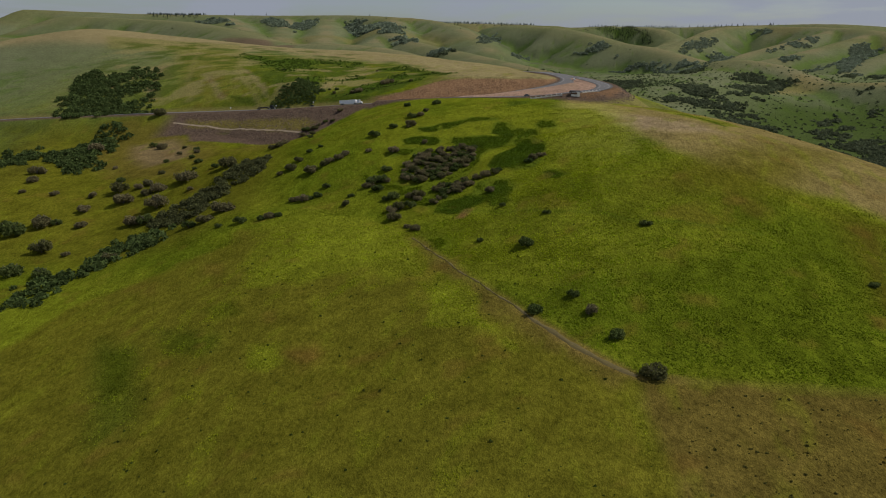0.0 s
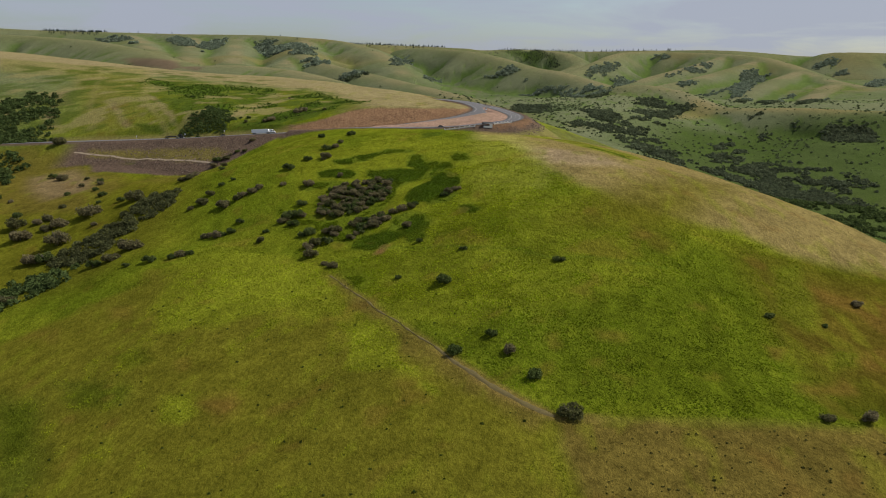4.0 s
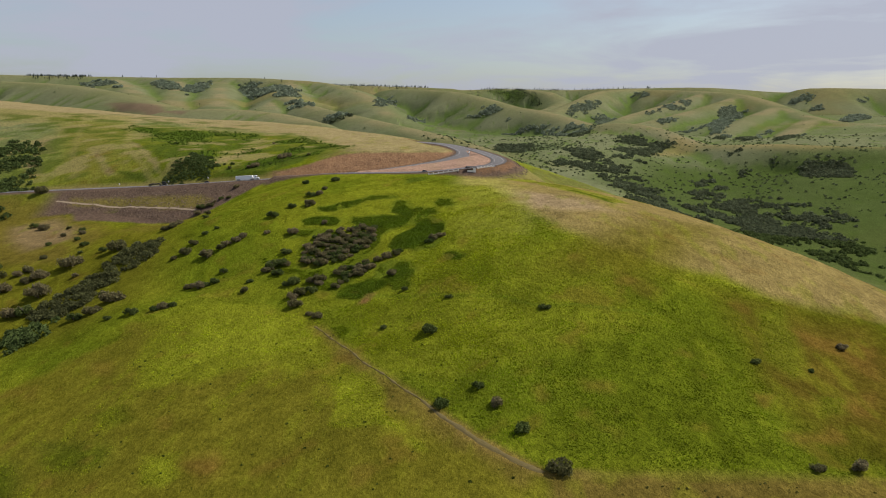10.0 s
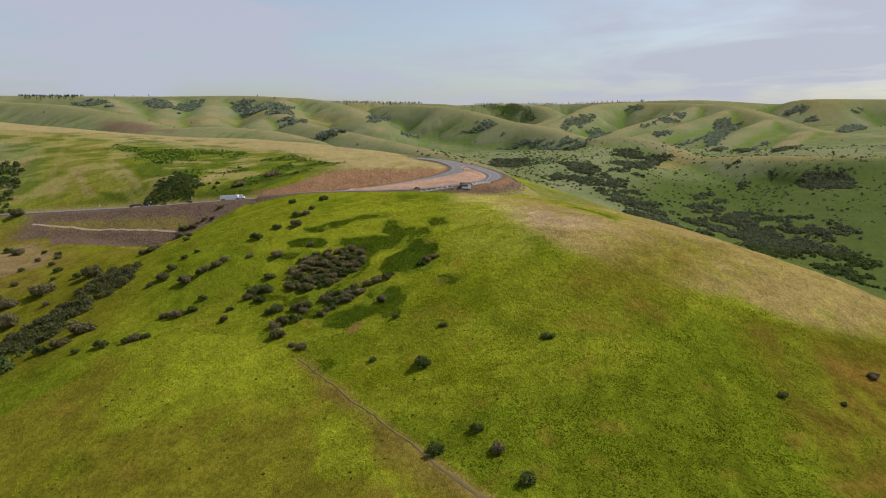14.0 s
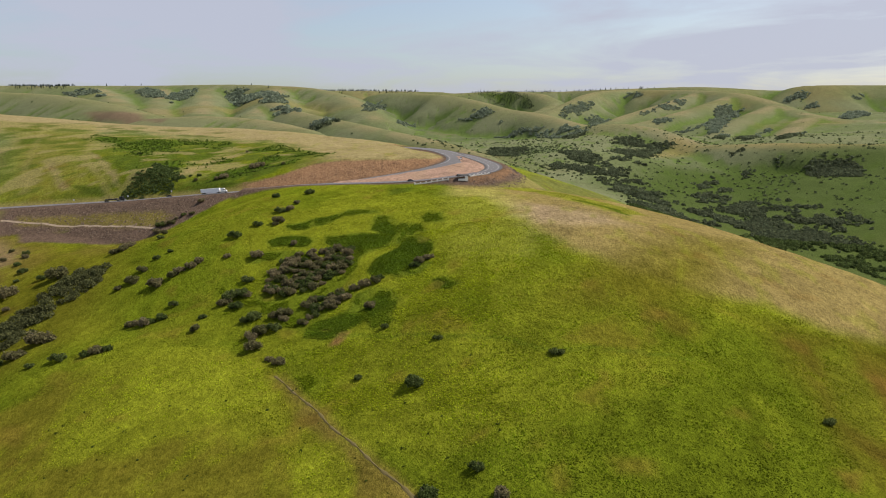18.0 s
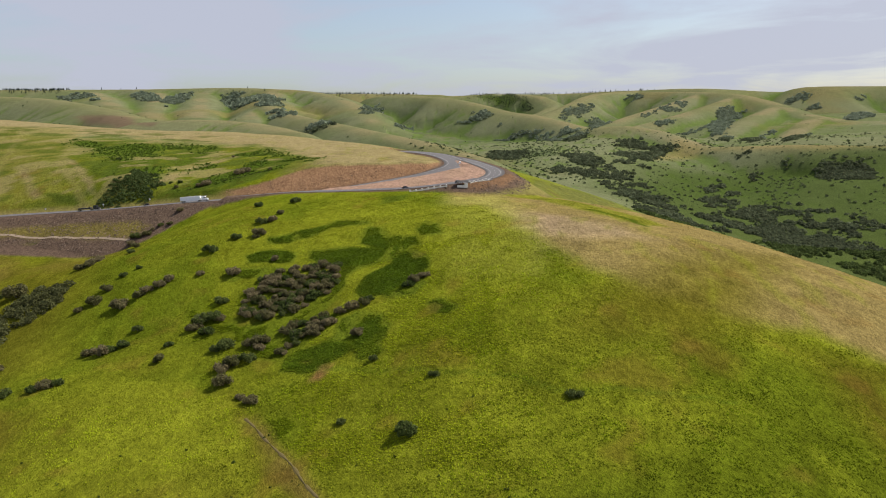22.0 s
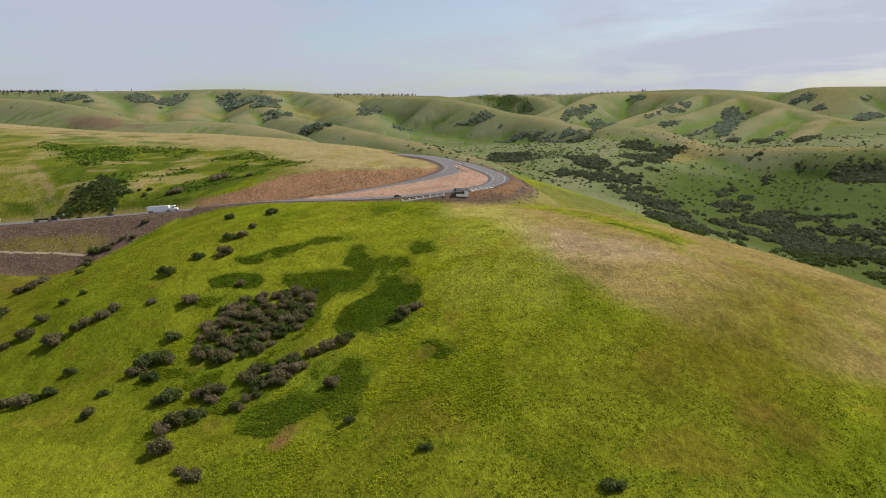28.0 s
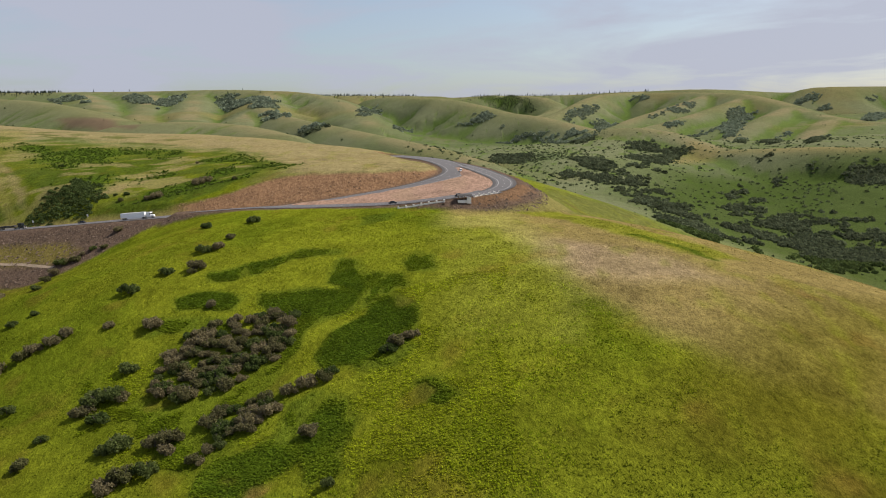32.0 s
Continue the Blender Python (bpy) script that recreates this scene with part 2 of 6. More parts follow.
ridge('left face third spur', 0.30, 110, (-770, 3650, 320), (-666, 3000, 225), (-592, 2450, 160))
ROADS['highway'] = ((-726.9, 662.5, 15.2), (-620.3, 663.8, 23.3), (-556.2, 665, 27.8), (-461.2, 664.3, 34.3), (-302.6, 659.4, 43.3), (-258.5, 650.8, 46.2), (-194.3, 637.2, 51.9), (-135.3, 629.9, 56.5), (-83.7, 633.6, 60.5), (-46.6, 638.5, 65.4), (-24.2, 645.5, 68.5), (2.6, 659.2, 73.2), (16.1, 681.5, 76.4), (16.7, 712.7, 79.3), (4.6, 765.8, 82.5), (-13.1, 807.8, 84.2), (-36.9, 869.3, 84.7))
ROADS['loop_road'] = ((-141.1, 624.7, 58), (-98.8, 604.5, 62), (-54.1, 585.4, 64.2), (-16.1, 575.7, 66.2), (12.7, 573.8, 69.3), (30.1, 579.2, 70.9), (40.3, 593.2, 72.8), (43.2, 620.9, 75.1), (37.2, 660.1, 77.3), (26.4, 717, 79.6), (9.3, 765.3, 82.1))


def lattice(ix, iy, seed):
    h = (ix.astype(np.int64) * 374761393 + iy.astype(np.int64) * 668265263 + seed * 1442695041) & 0xFFFFFFFF
    h = ((h ^ (h >> 13)) * 1274126177) & 0xFFFFFFFF
    return ((h ^ (h >> 16)) & 0xFFFF) / 65535.0


def value_noise(x, y, size, seed):
    """Smooth noise from 0 to 1, with features of that size in metres."""
    u, v = np.asarray(x) / size, np.asarray(y) / size
    iu, iv = np.floor(u), np.floor(v)
    fu, fv = u - iu, v - iv
    fu, fv = fu * fu * (3 - 2 * fu), fv * fv * (3 - 2 * fv)
    a = lattice(iu, iv, seed) * (1 - fu) + lattice(iu + 1, iv, seed) * fu
    b = lattice(iu, iv + 1, seed) * (1 - fu) + lattice(iu + 1, iv + 1, seed) * fu
    return a * (1 - fv) + b * fv


def fbm(x, y, size, seed, octaves=4):
    total, weight = 0.0, 0.0
    for n in range(octaves):
        c, s = math.cos(0.7 * n + seed), math.sin(0.7 * n + seed)
        total = total + 0.5**n * value_noise(c * x - s * y, s * x + c * y, size / 2**n, seed + n)
        weight += 0.5**n
    return total / weight


def smoothstep(a, b, x):
    t = np.clip((np.asarray(x) - a) / (b - a), 0, 1)
    return t * t * (3 - 2 * t)


def bend(points, step):
    """A smooth line through points, about a step apart (Catmull-Rom)."""
    p = np.array(points, float)
    p = np.vstack([2 * p[0] - p[1], p, 2 * p[-1] - p[-2]])
    out = []
    for a, b, c, d in zip(p, p[1:], p[2:], p[3:]):
        n = max(2, int(np.linalg.norm(c - b) / step))
        t = np.arange(n)[:, None] / n
        out.append(0.5 * (2 * b + (c - a) * t + (2 * a - 5 * b + 4 * c - d) * t**2 + (3 * b - a - 3 * c + d) * t**3))
    return np.vstack(out + [p[-2][None]])


def near_line(x, y, line):
    """The distance to a line of points in plan, and the height of the line there."""
    best, high = np.full(x.shape, 1e9), np.zeros(x.shape)
    for (ax, ay, az), (bx, by, bz) in zip(line, line[1:]):
        dx, dy = bx - ax, by - ay
        t = np.clip(((x - ax) * dx + (y - ay) * dy) / (dx * dx + dy * dy), 0, 1)
        d = np.hypot(x - ax - t * dx, y - ay - t * dy)
        closer = d < best
        best, high = np.where(closer, d, best), np.where(closer, az + t * (bz - az), high)
    return best, high


def within(x, y, outline):
    """How far inside an outline, in metres; less than nothing outside."""
    odd, edge = np.zeros(x.shape, bool), np.full(x.shape, 1e9)
    for (ax, ay), (bx, by) in zip(outline, np.roll(outline, -1, axis=0)):
        dx, dy = bx - ax, by - ay
        t = np.clip(((x - ax) * dx + (y - ay) * dy) / (dx * dx + dy * dy + 1e-9), 0, 1)
        edge = np.minimum(edge, np.hypot(x - ax - t * dx, y - ay - t * dy))
        if by != ay:
            odd ^= ((ay > y) != (by > y)) & (x < dx * (y - ay) / dy + ax)
    return np.where(odd, edge, -edge)


MEDIAN = np.array([p[:2] for p in ROADS['highway'] if p[0] > -145 and p[1] < 770] + [p[:2] for p in ROADS['loop_road'][::-1]])
KNOTS = np.array([p for line in LANDFORMS.values() for p in line], float)


def relief(x, y):
    """Humps and hollows that the landforms leave out."""
    away = np.hypot(x, y - 150)
    far = smoothstep(750, 1600, away)
    near = 1 - smoothstep(300, 900, np.hypot(x, y - 300))
    humps = 1.2 * (1 - far) * (fbm(x, y, 45, 11, 3) - 0.5) + near * 0.5 * (value_noise(x, y, 7, 3) - 0.5)
    return far * (9 * (fbm(x, y, 210, 15, 3) - 0.5) + 7 * (fbm(x, y, 75, 17, 3) - 0.5)) + humps


def flank(x, y, line):
    """The distance to a crest in plan, its height there, and how far along it that is."""
    best, high, along, run = np.full(x.shape, 1e18), np.zeros(x.shape), np.zeros(x.shape), 0.0
    for (ax, ay, az), (bx, by, bz) in zip(line, line[1:]):
        dx, dy = bx - ax, by - ay
        long = math.hypot(dx, dy)
        t = np.clip(((x - ax) * dx + (y - ay) * dy) / (long * long), 0, 1)
        d = (x - ax - t * dx) ** 2 + (y - ay - t * dy) ** 2
        side = np.sign((x - ax) * dy - (y - ay) * dx)
        closer = d < best
        best = np.where(closer, d, best)
        high = np.where(closer, az + t * (bz - az), high)
        along = np.where(closer, run + t * long + 3000 * side, along)
        run += long
    return np.sqrt(best), high, along


def far_ridges(x, y, low):
    """The far hills: ridges with rounded crests, their flanks cut by ravines, over the low land. Also how deep in a ravine each place lies."""
    ravine, crest = np.zeros(x.shape), np.zeros(x.shape)
    warp = 130 * (fbm(x, y, 240, 33, 3) - 0.5)
    for n, (slope, wide, points) in enumerate(RIDGES):
        line = bend(points, 120.0)
        d, high, along = flank(x, y, line)
        tall = high - slope * (np.sqrt(d * d + wide * wide) - wide)
        near = tall > low - 60
        cut = 1 - np.abs(2 * value_noise(along + warp, 0 * x + 37 * n, 210, 51 + n) - 1)
        fine = 1 - np.abs(2 * value_noise(along + 0.6 * warp, 0 * x + 11 * n, 84, 61 + n) - 1)
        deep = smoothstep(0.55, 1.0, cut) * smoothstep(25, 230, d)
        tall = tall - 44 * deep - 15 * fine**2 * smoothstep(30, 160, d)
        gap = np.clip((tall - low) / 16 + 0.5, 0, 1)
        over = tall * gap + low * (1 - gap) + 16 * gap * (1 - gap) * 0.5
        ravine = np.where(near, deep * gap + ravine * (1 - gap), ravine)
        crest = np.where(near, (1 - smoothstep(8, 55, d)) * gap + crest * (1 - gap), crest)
        low = np.where(near, over, low)
    return low, ravine, crest


def spline_kernel(r2):
    return r2 * np.log(r2 + 1e-9) * 0.5


def spline_weights():
    xy, n = KNOTS[:, :2] / 1000, len(KNOTS)
    a = np.zeros((n + 3, n + 3))
    a[:n, :n] = spline_kernel(((xy[:, None] - xy[None]) ** 2).sum(-1)) + np.eye(n) * SMOOTH
    a[:n, n], a[:n, n + 1 : n + 3] = 1, xy
    a[n, :n], a[n + 1 : n + 3, :n] = 1, xy.T
    return np.linalg.solve(a, np.r_[KNOTS[:, 2] - relief(KNOTS[:, 0], KNOTS[:, 1]), 0, 0, 0])


SMOOTH = 2e-5
WEIGHTS = spline_weights()
LINES = {name: bend(points, 6.0) for name, points in ROADS.items()}


def bare_hills(x, y):
    """The hills before the road was cut into them."""
    x, y = np.asarray(x, float).ravel(), np.asarray(y, float).ravel()
    out = np.empty(len(x))
    for i in range(0, len(x), 20000):
        u, v = x[i : i + 20000] / 1000, y[i : i + 20000] / 1000
        r2 = (u[:, None] - KNOTS[:, 0] / 1000) ** 2 + (v[:, None] - KNOTS[:, 1] / 1000) ** 2
        out[i : i + 20000] = spline_kernel(r2) @ WEIGHTS[:-3] + WEIGHTS[-3] + WEIGHTS[-2] * u + WEIGHTS[-1] * v
    out += relief(x, y)
    off = np.where(y > 1180)[0]
    if len(off):
        out[off] = far_ridges(x[off], y[off], out[off])[0]
    return out


def ground_at(x, y):
    """The height of the ground, with the road's cuts and banks, the distance from the roads, and how far it was cut or filled."""
    x, y = np.asarray(x, float).ravel(), np.asarray(y, float).ravel()
    hills = bare_hills(x, y)
    z, away = hills.copy(), np.full(x.shape, 1e9)
    close = (np.abs(x + 230) < 500) & (np.abs(y - 640) < 260)
    if close.any():
        cx, cy = x[close], y[close]
        low, high, dist = np.full(cx.shape, -1e9), np.full(cx.shape, 1e9), np.full(cx.shape, 1e9)
        for name, line in LINES.items():
            d, h = near_line(cx, cy, line)
            beyond = np.maximum(d - HALF_WIDTH[name], 0)
            low = np.maximum(low, h - 0.25 - 0.62 * beyond)
            high = np.minimum(high, h - 0.25 + 0.75 * np.maximum(beyond - 1.5, 0))
            dist = np.minimum(dist, beyond)
        z[close] = np.minimum(np.maximum(hills[close], low), np.maximum(high, low))
        # the island of spoil between the two roads
        even, weight = np.zeros(cx.shape), np.zeros(cx.shape)
        for line in LINES.values():
            for px, py, pz in line[(line[:, 0] > -150) & (line[:, 1] < 800)]:
                w = ((cx - px) ** 2 + (cy - py) ** 2 + 30) ** -1.6
                even, weight = even + w * pz, weight + w
        even = even / weight
        island = within(cx, cy, MEDIAN)
        berm = even - 0.2 + 1.6 * smoothstep(11, 24, island)
        share = smoothstep(9, 13, island)
        z[close] = z[close] * (1 - share) + berm * share
        cut = z[close] - hills[close]
        z[close] += 1.4 * (fbm(cx, cy, 6, 91, 2) - 0.5) * smoothstep(0.8, 3, np.abs(cut)) * smoothstep(1, 4, dist)
        away[close] = dist
    return z, away, z - hills


HALF_WIDTH = {"highway": 12.0, "loop_road": 11.0}

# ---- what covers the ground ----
LUSH, YELLOWISH, DRY, SHRUBBY, SOIL, RUBBLE, FIELD, HAZED_GREEN, ROCK, DEEP, TRODDEN = (np.array(c) for c in (
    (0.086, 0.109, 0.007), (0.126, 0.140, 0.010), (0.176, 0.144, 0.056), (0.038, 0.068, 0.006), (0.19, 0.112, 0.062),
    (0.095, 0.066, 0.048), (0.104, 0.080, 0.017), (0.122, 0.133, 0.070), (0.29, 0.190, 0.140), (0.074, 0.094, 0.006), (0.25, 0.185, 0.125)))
EARTH, LEAFY = np.array((0.130, 0.074, 0.017)), np.array((0.050, 0.078, 0.008))
PATCHES = []


def patch(color, amount, soft, *outline):
    """A patch of other growth or bare soil, with a soft and ragged edge."""
    PATCHES.append((np.array(color), amount, soft, np.array(outline, float)))


OLIVE = np.array((0.100, 0.091, 0.010))
# the knoll and the fields at its foot
patch(OLIVE, 0.9, 5, (-75, 352), (-50, 315), (-22, 268), (-6, 243), (12, 214), (30, 196), (40, 100), (0, -100), (-300, -60), (-230, 300), (-160, 352), (-110, 362))
patch(FIELD, 1.0, 3, (30, 197), (51, 194), (85, 194), (133, 197), (300, 190), (400, -50), (40, -50), (34, 150))
patch(FIELD, 0.75, 3, (-62, 336), (-45, 308), (-21, 265), (-5, 240), (11, 216), (30, 198), (24, 190), (3, 212), (-16, 238), (-34, 268), (-52, 305))
patch(YELLOWISH, 0.9, 5, (-128, 298), (-124, 318), (-110, 334), (-84, 350), (-70, 346), (-64, 330), (-75, 311), (-95, 295), (-108, 285))
patch(YELLOWISH, 0.8, 3, (-56, 306), (-40, 286), (-30, 262), (-42, 262), (-52, 280), (-62, 300))
patch(SHRUBBY, 0.45, 7, (-191, 256), (-163, 241), (-138, 204), (-134, 183), (-143, 179))
patch(SHRUBBY, 0.35, 5, (-166, 258), (-130, 247), (-123, 234), (-145, 236))
patch(YELLOWISH, 0.8, 5, (-150, 364), (-108, 366), (-67, 333), (-55, 306), (-66, 283), (-99, 323), (-136, 296), (-150, 318))
patch(YELLOWISH, 0.7, 4, (-46, 286), (-28, 257), (-22, 231), (-40, 242))
patch(YELLOWISH * 1.1, 0.7, 3, (-112, 235), (-96, 235), (-94, 217), (-103, 215))
patch(EARTH, 0.3, 5, (-95, 232), (-81, 233), (-76, 217), (-82, 212))
# the face of the spur
patch(YELLOWISH, 0.8, 8, (-39, 352), (4, 338), (30, 308), (20, 262), (-5, 258), (-34, 300))
patch(DEEP, 0.95, 10, (30, 324), (60, 345), (90, 334), (128, 318), (128, 270), (107, 212), (40, 205), (28, 230), (35, 260))
patch(OLIVE * 0.62, 0.85, 9, (128, 330), (210, 330), (210, 200), (125, 205), (122, 250), (128, 290))
patch(EARTH * 0.8, 0.35, 9, (140, 312), (196, 318), (190, 262), (150, 222), (128, 240), (133, 285))
# dry grass on the crest
patch(DRY * np.array((1.05, 0.98, 0.95)), 0.95, 7, (8, 560), (16, 505), (30, 486), (44, 470), (50, 430), (66, 385), (84, 356), (112, 346), (138, 346), (160, 334), (240, 330), (330, 420), (260, 560), (140, 640), (80, 690), (52, 640), (50, 580), (30, 560))
patch(ROCK, 0.22, 6, (24, 505), (40, 512), (66, 470), (60, 440), (46, 452))
patch(YELLOWISH, 0.8, 4, (40, 566), (70, 592), (98, 514), (120, 459), (106, 452), (86, 480), (66, 532))
patch(TRODDEN, 0.5, 9, (5, 500), (30, 492), (60, 480), (90, 452), (100, 424), (70, 425), (45, 440), (25, 465))
patch(OLIVE * 0.8, 0.75, 16, (124, 376), (83, 358), (61, 352), (48, 340), (42, 328), (94, 325))
patch((0.225, 0.215, 0.052), 0.75, 12, (7, 541), (42, 556), (49, 478), (49, 421), (41, 391), (6, 410))
patch(OLIVE * 0.95, 0.7, 18, (165, 425), (126, 415), (92, 391), (66, 365), (53, 342), (116, 343))
patch(YELLOWISH * 1.05, 0.6, 10, (-9, 362), (24, 348), (72, 326), (93, 296), (56, 270), (24, 264), (3, 296))
# stands of taller grass, moist hollows and bare spots
patch(YELLOWISH * 1.12, 0.85, 2.5, (-125, 372), (-94, 366), (-70, 340), (-59, 316), (-71, 312), (-87, 320), (-105, 318), (-115, 304), (-124, 286), (-135, 288), (-139, 310), (-130, 326), (-130, 350))
patch(YELLOWISH * 1.05, 0.6, 2, (-89, 270), (-79, 288), (-78, 304), (-87, 286), (-92, 270))
patch(YELLOWISH * 1.1, 0.7, 1.5, (-108, 230), (-100, 234), (-92, 220), (-96, 212), (-105, 218))
patch(YELLOWISH * 1.1, 0.8, 1.5, (-45, 282), (-33, 282), (-25, 262), (-21, 236), (-12, 224), (-5, 210), (-10, 212), (-21, 230), (-34, 230), (-45, 238), (-42, 252))
patch(LUSH * 0.62, 0.7, 4, (-178, 242), (-168, 242), (-155, 226), (-148, 208), (-156, 208))
patch(LUSH * 0.72, 0.6, 4, (-153, 242), (-146, 248), (-128, 242), (-128, 232), (-142, 232))
patch(LUSH * 0.66, 0.6, 3, (-147, 270), (-136, 274), (-124, 260), (-133, 256))
patch(EARTH, 0.45, 2, (-94, 228), (-84, 228), (-79, 220), (-85, 218), (-92, 222))
patch(EARTH, 0.3, 3, (-174, 326), (-161, 322), (-156, 308), (-168, 314))
patch(EARTH, 0.3, 4, (-207, 314), (-195, 312), (-186, 298), (-199, 302))
patch(OLIVE * 0.85, 0.5, 3, (-90, 268), (-83, 276), (-93, 256), (-103, 246), (-109, 250))
patch(EARTH, 0.5, 2, (116, 246), (123, 246), (117, 236), (113, 238))
patch(EARTH, 0.5, 3, (120, 220), (137, 228), (136, 218), (119, 216))
patch(EARTH, 0.5, 4, (159, 294), (171, 288), (174, 274), (177, 272), (193, 302), (172, 304), (154, 306))
patch(EARTH, 0.5, 4, (153, 250), (169, 260), (157, 238), (149, 238))
patch(EARTH, 0.35, 3, (52, 248), (63, 246), (62, 240), (52, 242))
patch(EARTH, 0.3, 4, (84, 336), (100, 322), (95, 312), (87, 316))
patch(LUSH * 1.12, 0.55, 3, (142, 250), (151, 250), (146, 238), (136, 234))
patch(LUSH * 1.12, 0.55, 4, (144, 316), (160, 324), (154, 286), (138, 260), (131, 274))
# dark leafy patches round the thicket, and grassy strips between them
patch(YELLOWISH * 1.1, 0.8, 8, (-120, 492), (-60, 520), (30, 512), (46, 440), (42, 375), (-40, 352), (-100, 420))
patch(LEAFY, 0.66, 2, (-92, 487), (-86, 476), (-76, 476), (-67, 486), (-59, 491), (-44, 492), (-34, 491), (-35, 496), (-56, 503), (-60, 497), (-67, 491), (-78, 489), (-86, 487))
patch(LEAFY, 0.66, 2, (-36, 489), (-39, 475), (-38, 464), (-31, 459), (-16, 450), (-6, 450), (-9, 463), (-21, 471), (-29, 483))
patch(LEAFY, 0.66, 2, (-100, 468), (-95, 458), (-81, 455), (-70, 454), (-70, 463), (-76, 467), (-90, 470))
patch(LEAFY, 0.66, 2, (-65, 464), (-49, 464), (-32, 458), (-20, 449), (-22, 442), (-32, 439), (-39, 434), (-42, 422), (-46, 416), (-49, 425), (-45, 443), (-58, 451))
patch(LEAFY, 0.66, 2, (-1, 436), (-20, 442), (-23, 437), (-30, 431), (-34, 421), (-35, 415), (-27, 407), (-21, 407), (-14, 412), (-5, 414), (-1, 424))
patch(LEAFY, 0.66, 2, (-107, 458), (-98, 455), (-77, 451), (-71, 449), (-70, 441), (-78, 439), (-86, 444), (-94, 445), (-98, 442), (-102, 444))
patch(LEAFY, 0.66, 2, (-23, 426), (-27, 412), (-19, 402), (-8, 400), (-2, 411), (-11, 419))
patch(LEAFY, 0.66, 2, (-1, 384), (-2, 380), (5, 372), (11, 375), (7, 383))
patch(LEAFY, 0.66, 2, (-41, 395), (-32, 399), (-21, 391), (-19, 376), (-27, 369), (-39, 361), (-49, 360), (-55, 368), (-49, 375), (-42, 381))
patch(LEAFY, 0.66, 2, (-36, 466), (-11, 450), (-4, 435), (-2, 425), (-11, 422), (-25, 428), (-23, 445))
patch(LEAFY, 0.66, 2, (-9, 474), (-6, 463), (5, 462), (4, 476), (-3, 485))
patch(LEAFY, 0.66, 2, (-33, 547), (-31, 527), (-18, 536), (-17, 555))
patch(SHRUBBY, 0.5, 5, (-92, 438), (-70, 444), (-46, 420), (-40, 398), (-52, 372), (-66, 372), (-90, 400))
patch(LEAFY, 0.7, 1.6, (-2, 389), (2, 389), (6, 387), (6, 372), (2, 373), (-1, 378))
patch(LEAFY, 0.7, 1.6, (-59, 364), (-59, 372), (-52, 376), (-39, 376), (-33, 372), (-33, 366), (-38, 362), (-42, 359), (-50, 359))
patch(LEAFY, 0.7, 1.6, (-30, 365), (-33, 387), (-26, 394), (-19, 391), (-16, 379), (-19, 366), (-17, 359), (-23, 354), (-28, 357))
patch(LEAFY, 0.7, 1.6, (-36, 422), (-34, 433), (-24, 442), (-10, 445), (-3, 439), (-1, 427), (-9, 419), (-17, 409), (-20, 401), (-27, 399), (-34, 411))
patch(LEAFY, 0.7, 1.6, (-38, 467), (-31, 475), (-18, 467), (-10, 456), (-13, 449), (-25, 453))
patch(LEAFY, 0.7, 1.6, (-64, 459), (-55, 459), (-40, 461), (-24, 450), (-32, 442), (-43, 441), (-55, 446))
patch(LEAFY, 0.7, 1.6, (-98, 466), (-93, 469), (-74, 466), (-69, 459), (-78, 456), (-93, 458))
patch(LEAFY, 0.7, 1.6, (-91, 484), (-78, 486), (-62, 494), (-56, 490), (-68, 479), (-83, 476))
patch(YELLOWISH, 0.9, 1.5, (-21, 442), (-32, 437), (-38, 432), (-41, 422), (-44, 414), (-41, 413), (-36, 419), (-33, 426), (-29, 431), (-20, 437))
patch(YELLOWISH, 0.9, 1.5, (-27, 407), (-21, 407), (-18, 402), (-23, 399), (-33, 397), (-35, 402))
patch(YELLOWISH, 0.9, 1.5, (-98, 477), (-100, 468), (-106, 461), (-109, 463), (-115, 477))
patch((0.165, 0.082, 0.036), 0.8, 1.5, (-46, 352), (-42, 361), (-37, 359), (-40, 351))
# west of the gully
patch((0.058, 0.062, 0.012), 0.8, 15, (-541, 645), (-502, 643), (-457, 611), (-415, 529), (-413, 481))
patch(OLIVE * 0.9, 0.75, 25, (-480, 640), (-300, 596), (-215, 560), (-185, 470), (-170, 400), (-210, 360), (-340, 360), (-480, 430))
patch(FIELD, 0.75, 12, (-430, 640), (-396, 650), (-340, 628), (-290, 590), (-262, 540), (-275, 490), (-330, 500), (-400, 560))
patch(ROCK * 0.7, 0.4, 10, (-372, 600), (-340, 612), (-305, 580), (-296, 545), (-320, 530), (-350, 560))
patch(FIELD, 0.5, 8, (-262, 600), (-205, 590), (-185, 530), (-205, 515), (-240, 525), (-262, 555))
patch(SHRUBBY * 0.9, 0.75, 30, (230, 4288), (297, 4352), (409, 4296), (438, 4080), (436, 3984), (469, 3792), (462, 4080), (368, 4032), (308, 4208))
patch((0.100, 0.104, 0.030), 0.85, 10, (52, 612), (60, 700), (100, 800), (180, 845), (230, 760), (150, 610), (110, 570), (80, 590))
# the far bank of the canyon, and the hill over the road
patch((0.070, 0.084, 0.028), 0.75, 60, (-900, 1120), (-500, 1120), (-200, 1080), (-60, 960), (10, 860), (60, 1150), (-60, 1480), (-280, 1480), (-560, 1600), (-900, 1560))
# leafier green, darkened further in the colour for the slope's shade
patch((0.042, 0.064, 0.014), 0.85, 70, (250, 1200), (420, 1500), (700, 1480), (1200, 1350), (1200, 850), (520, 830), (330, 1000))
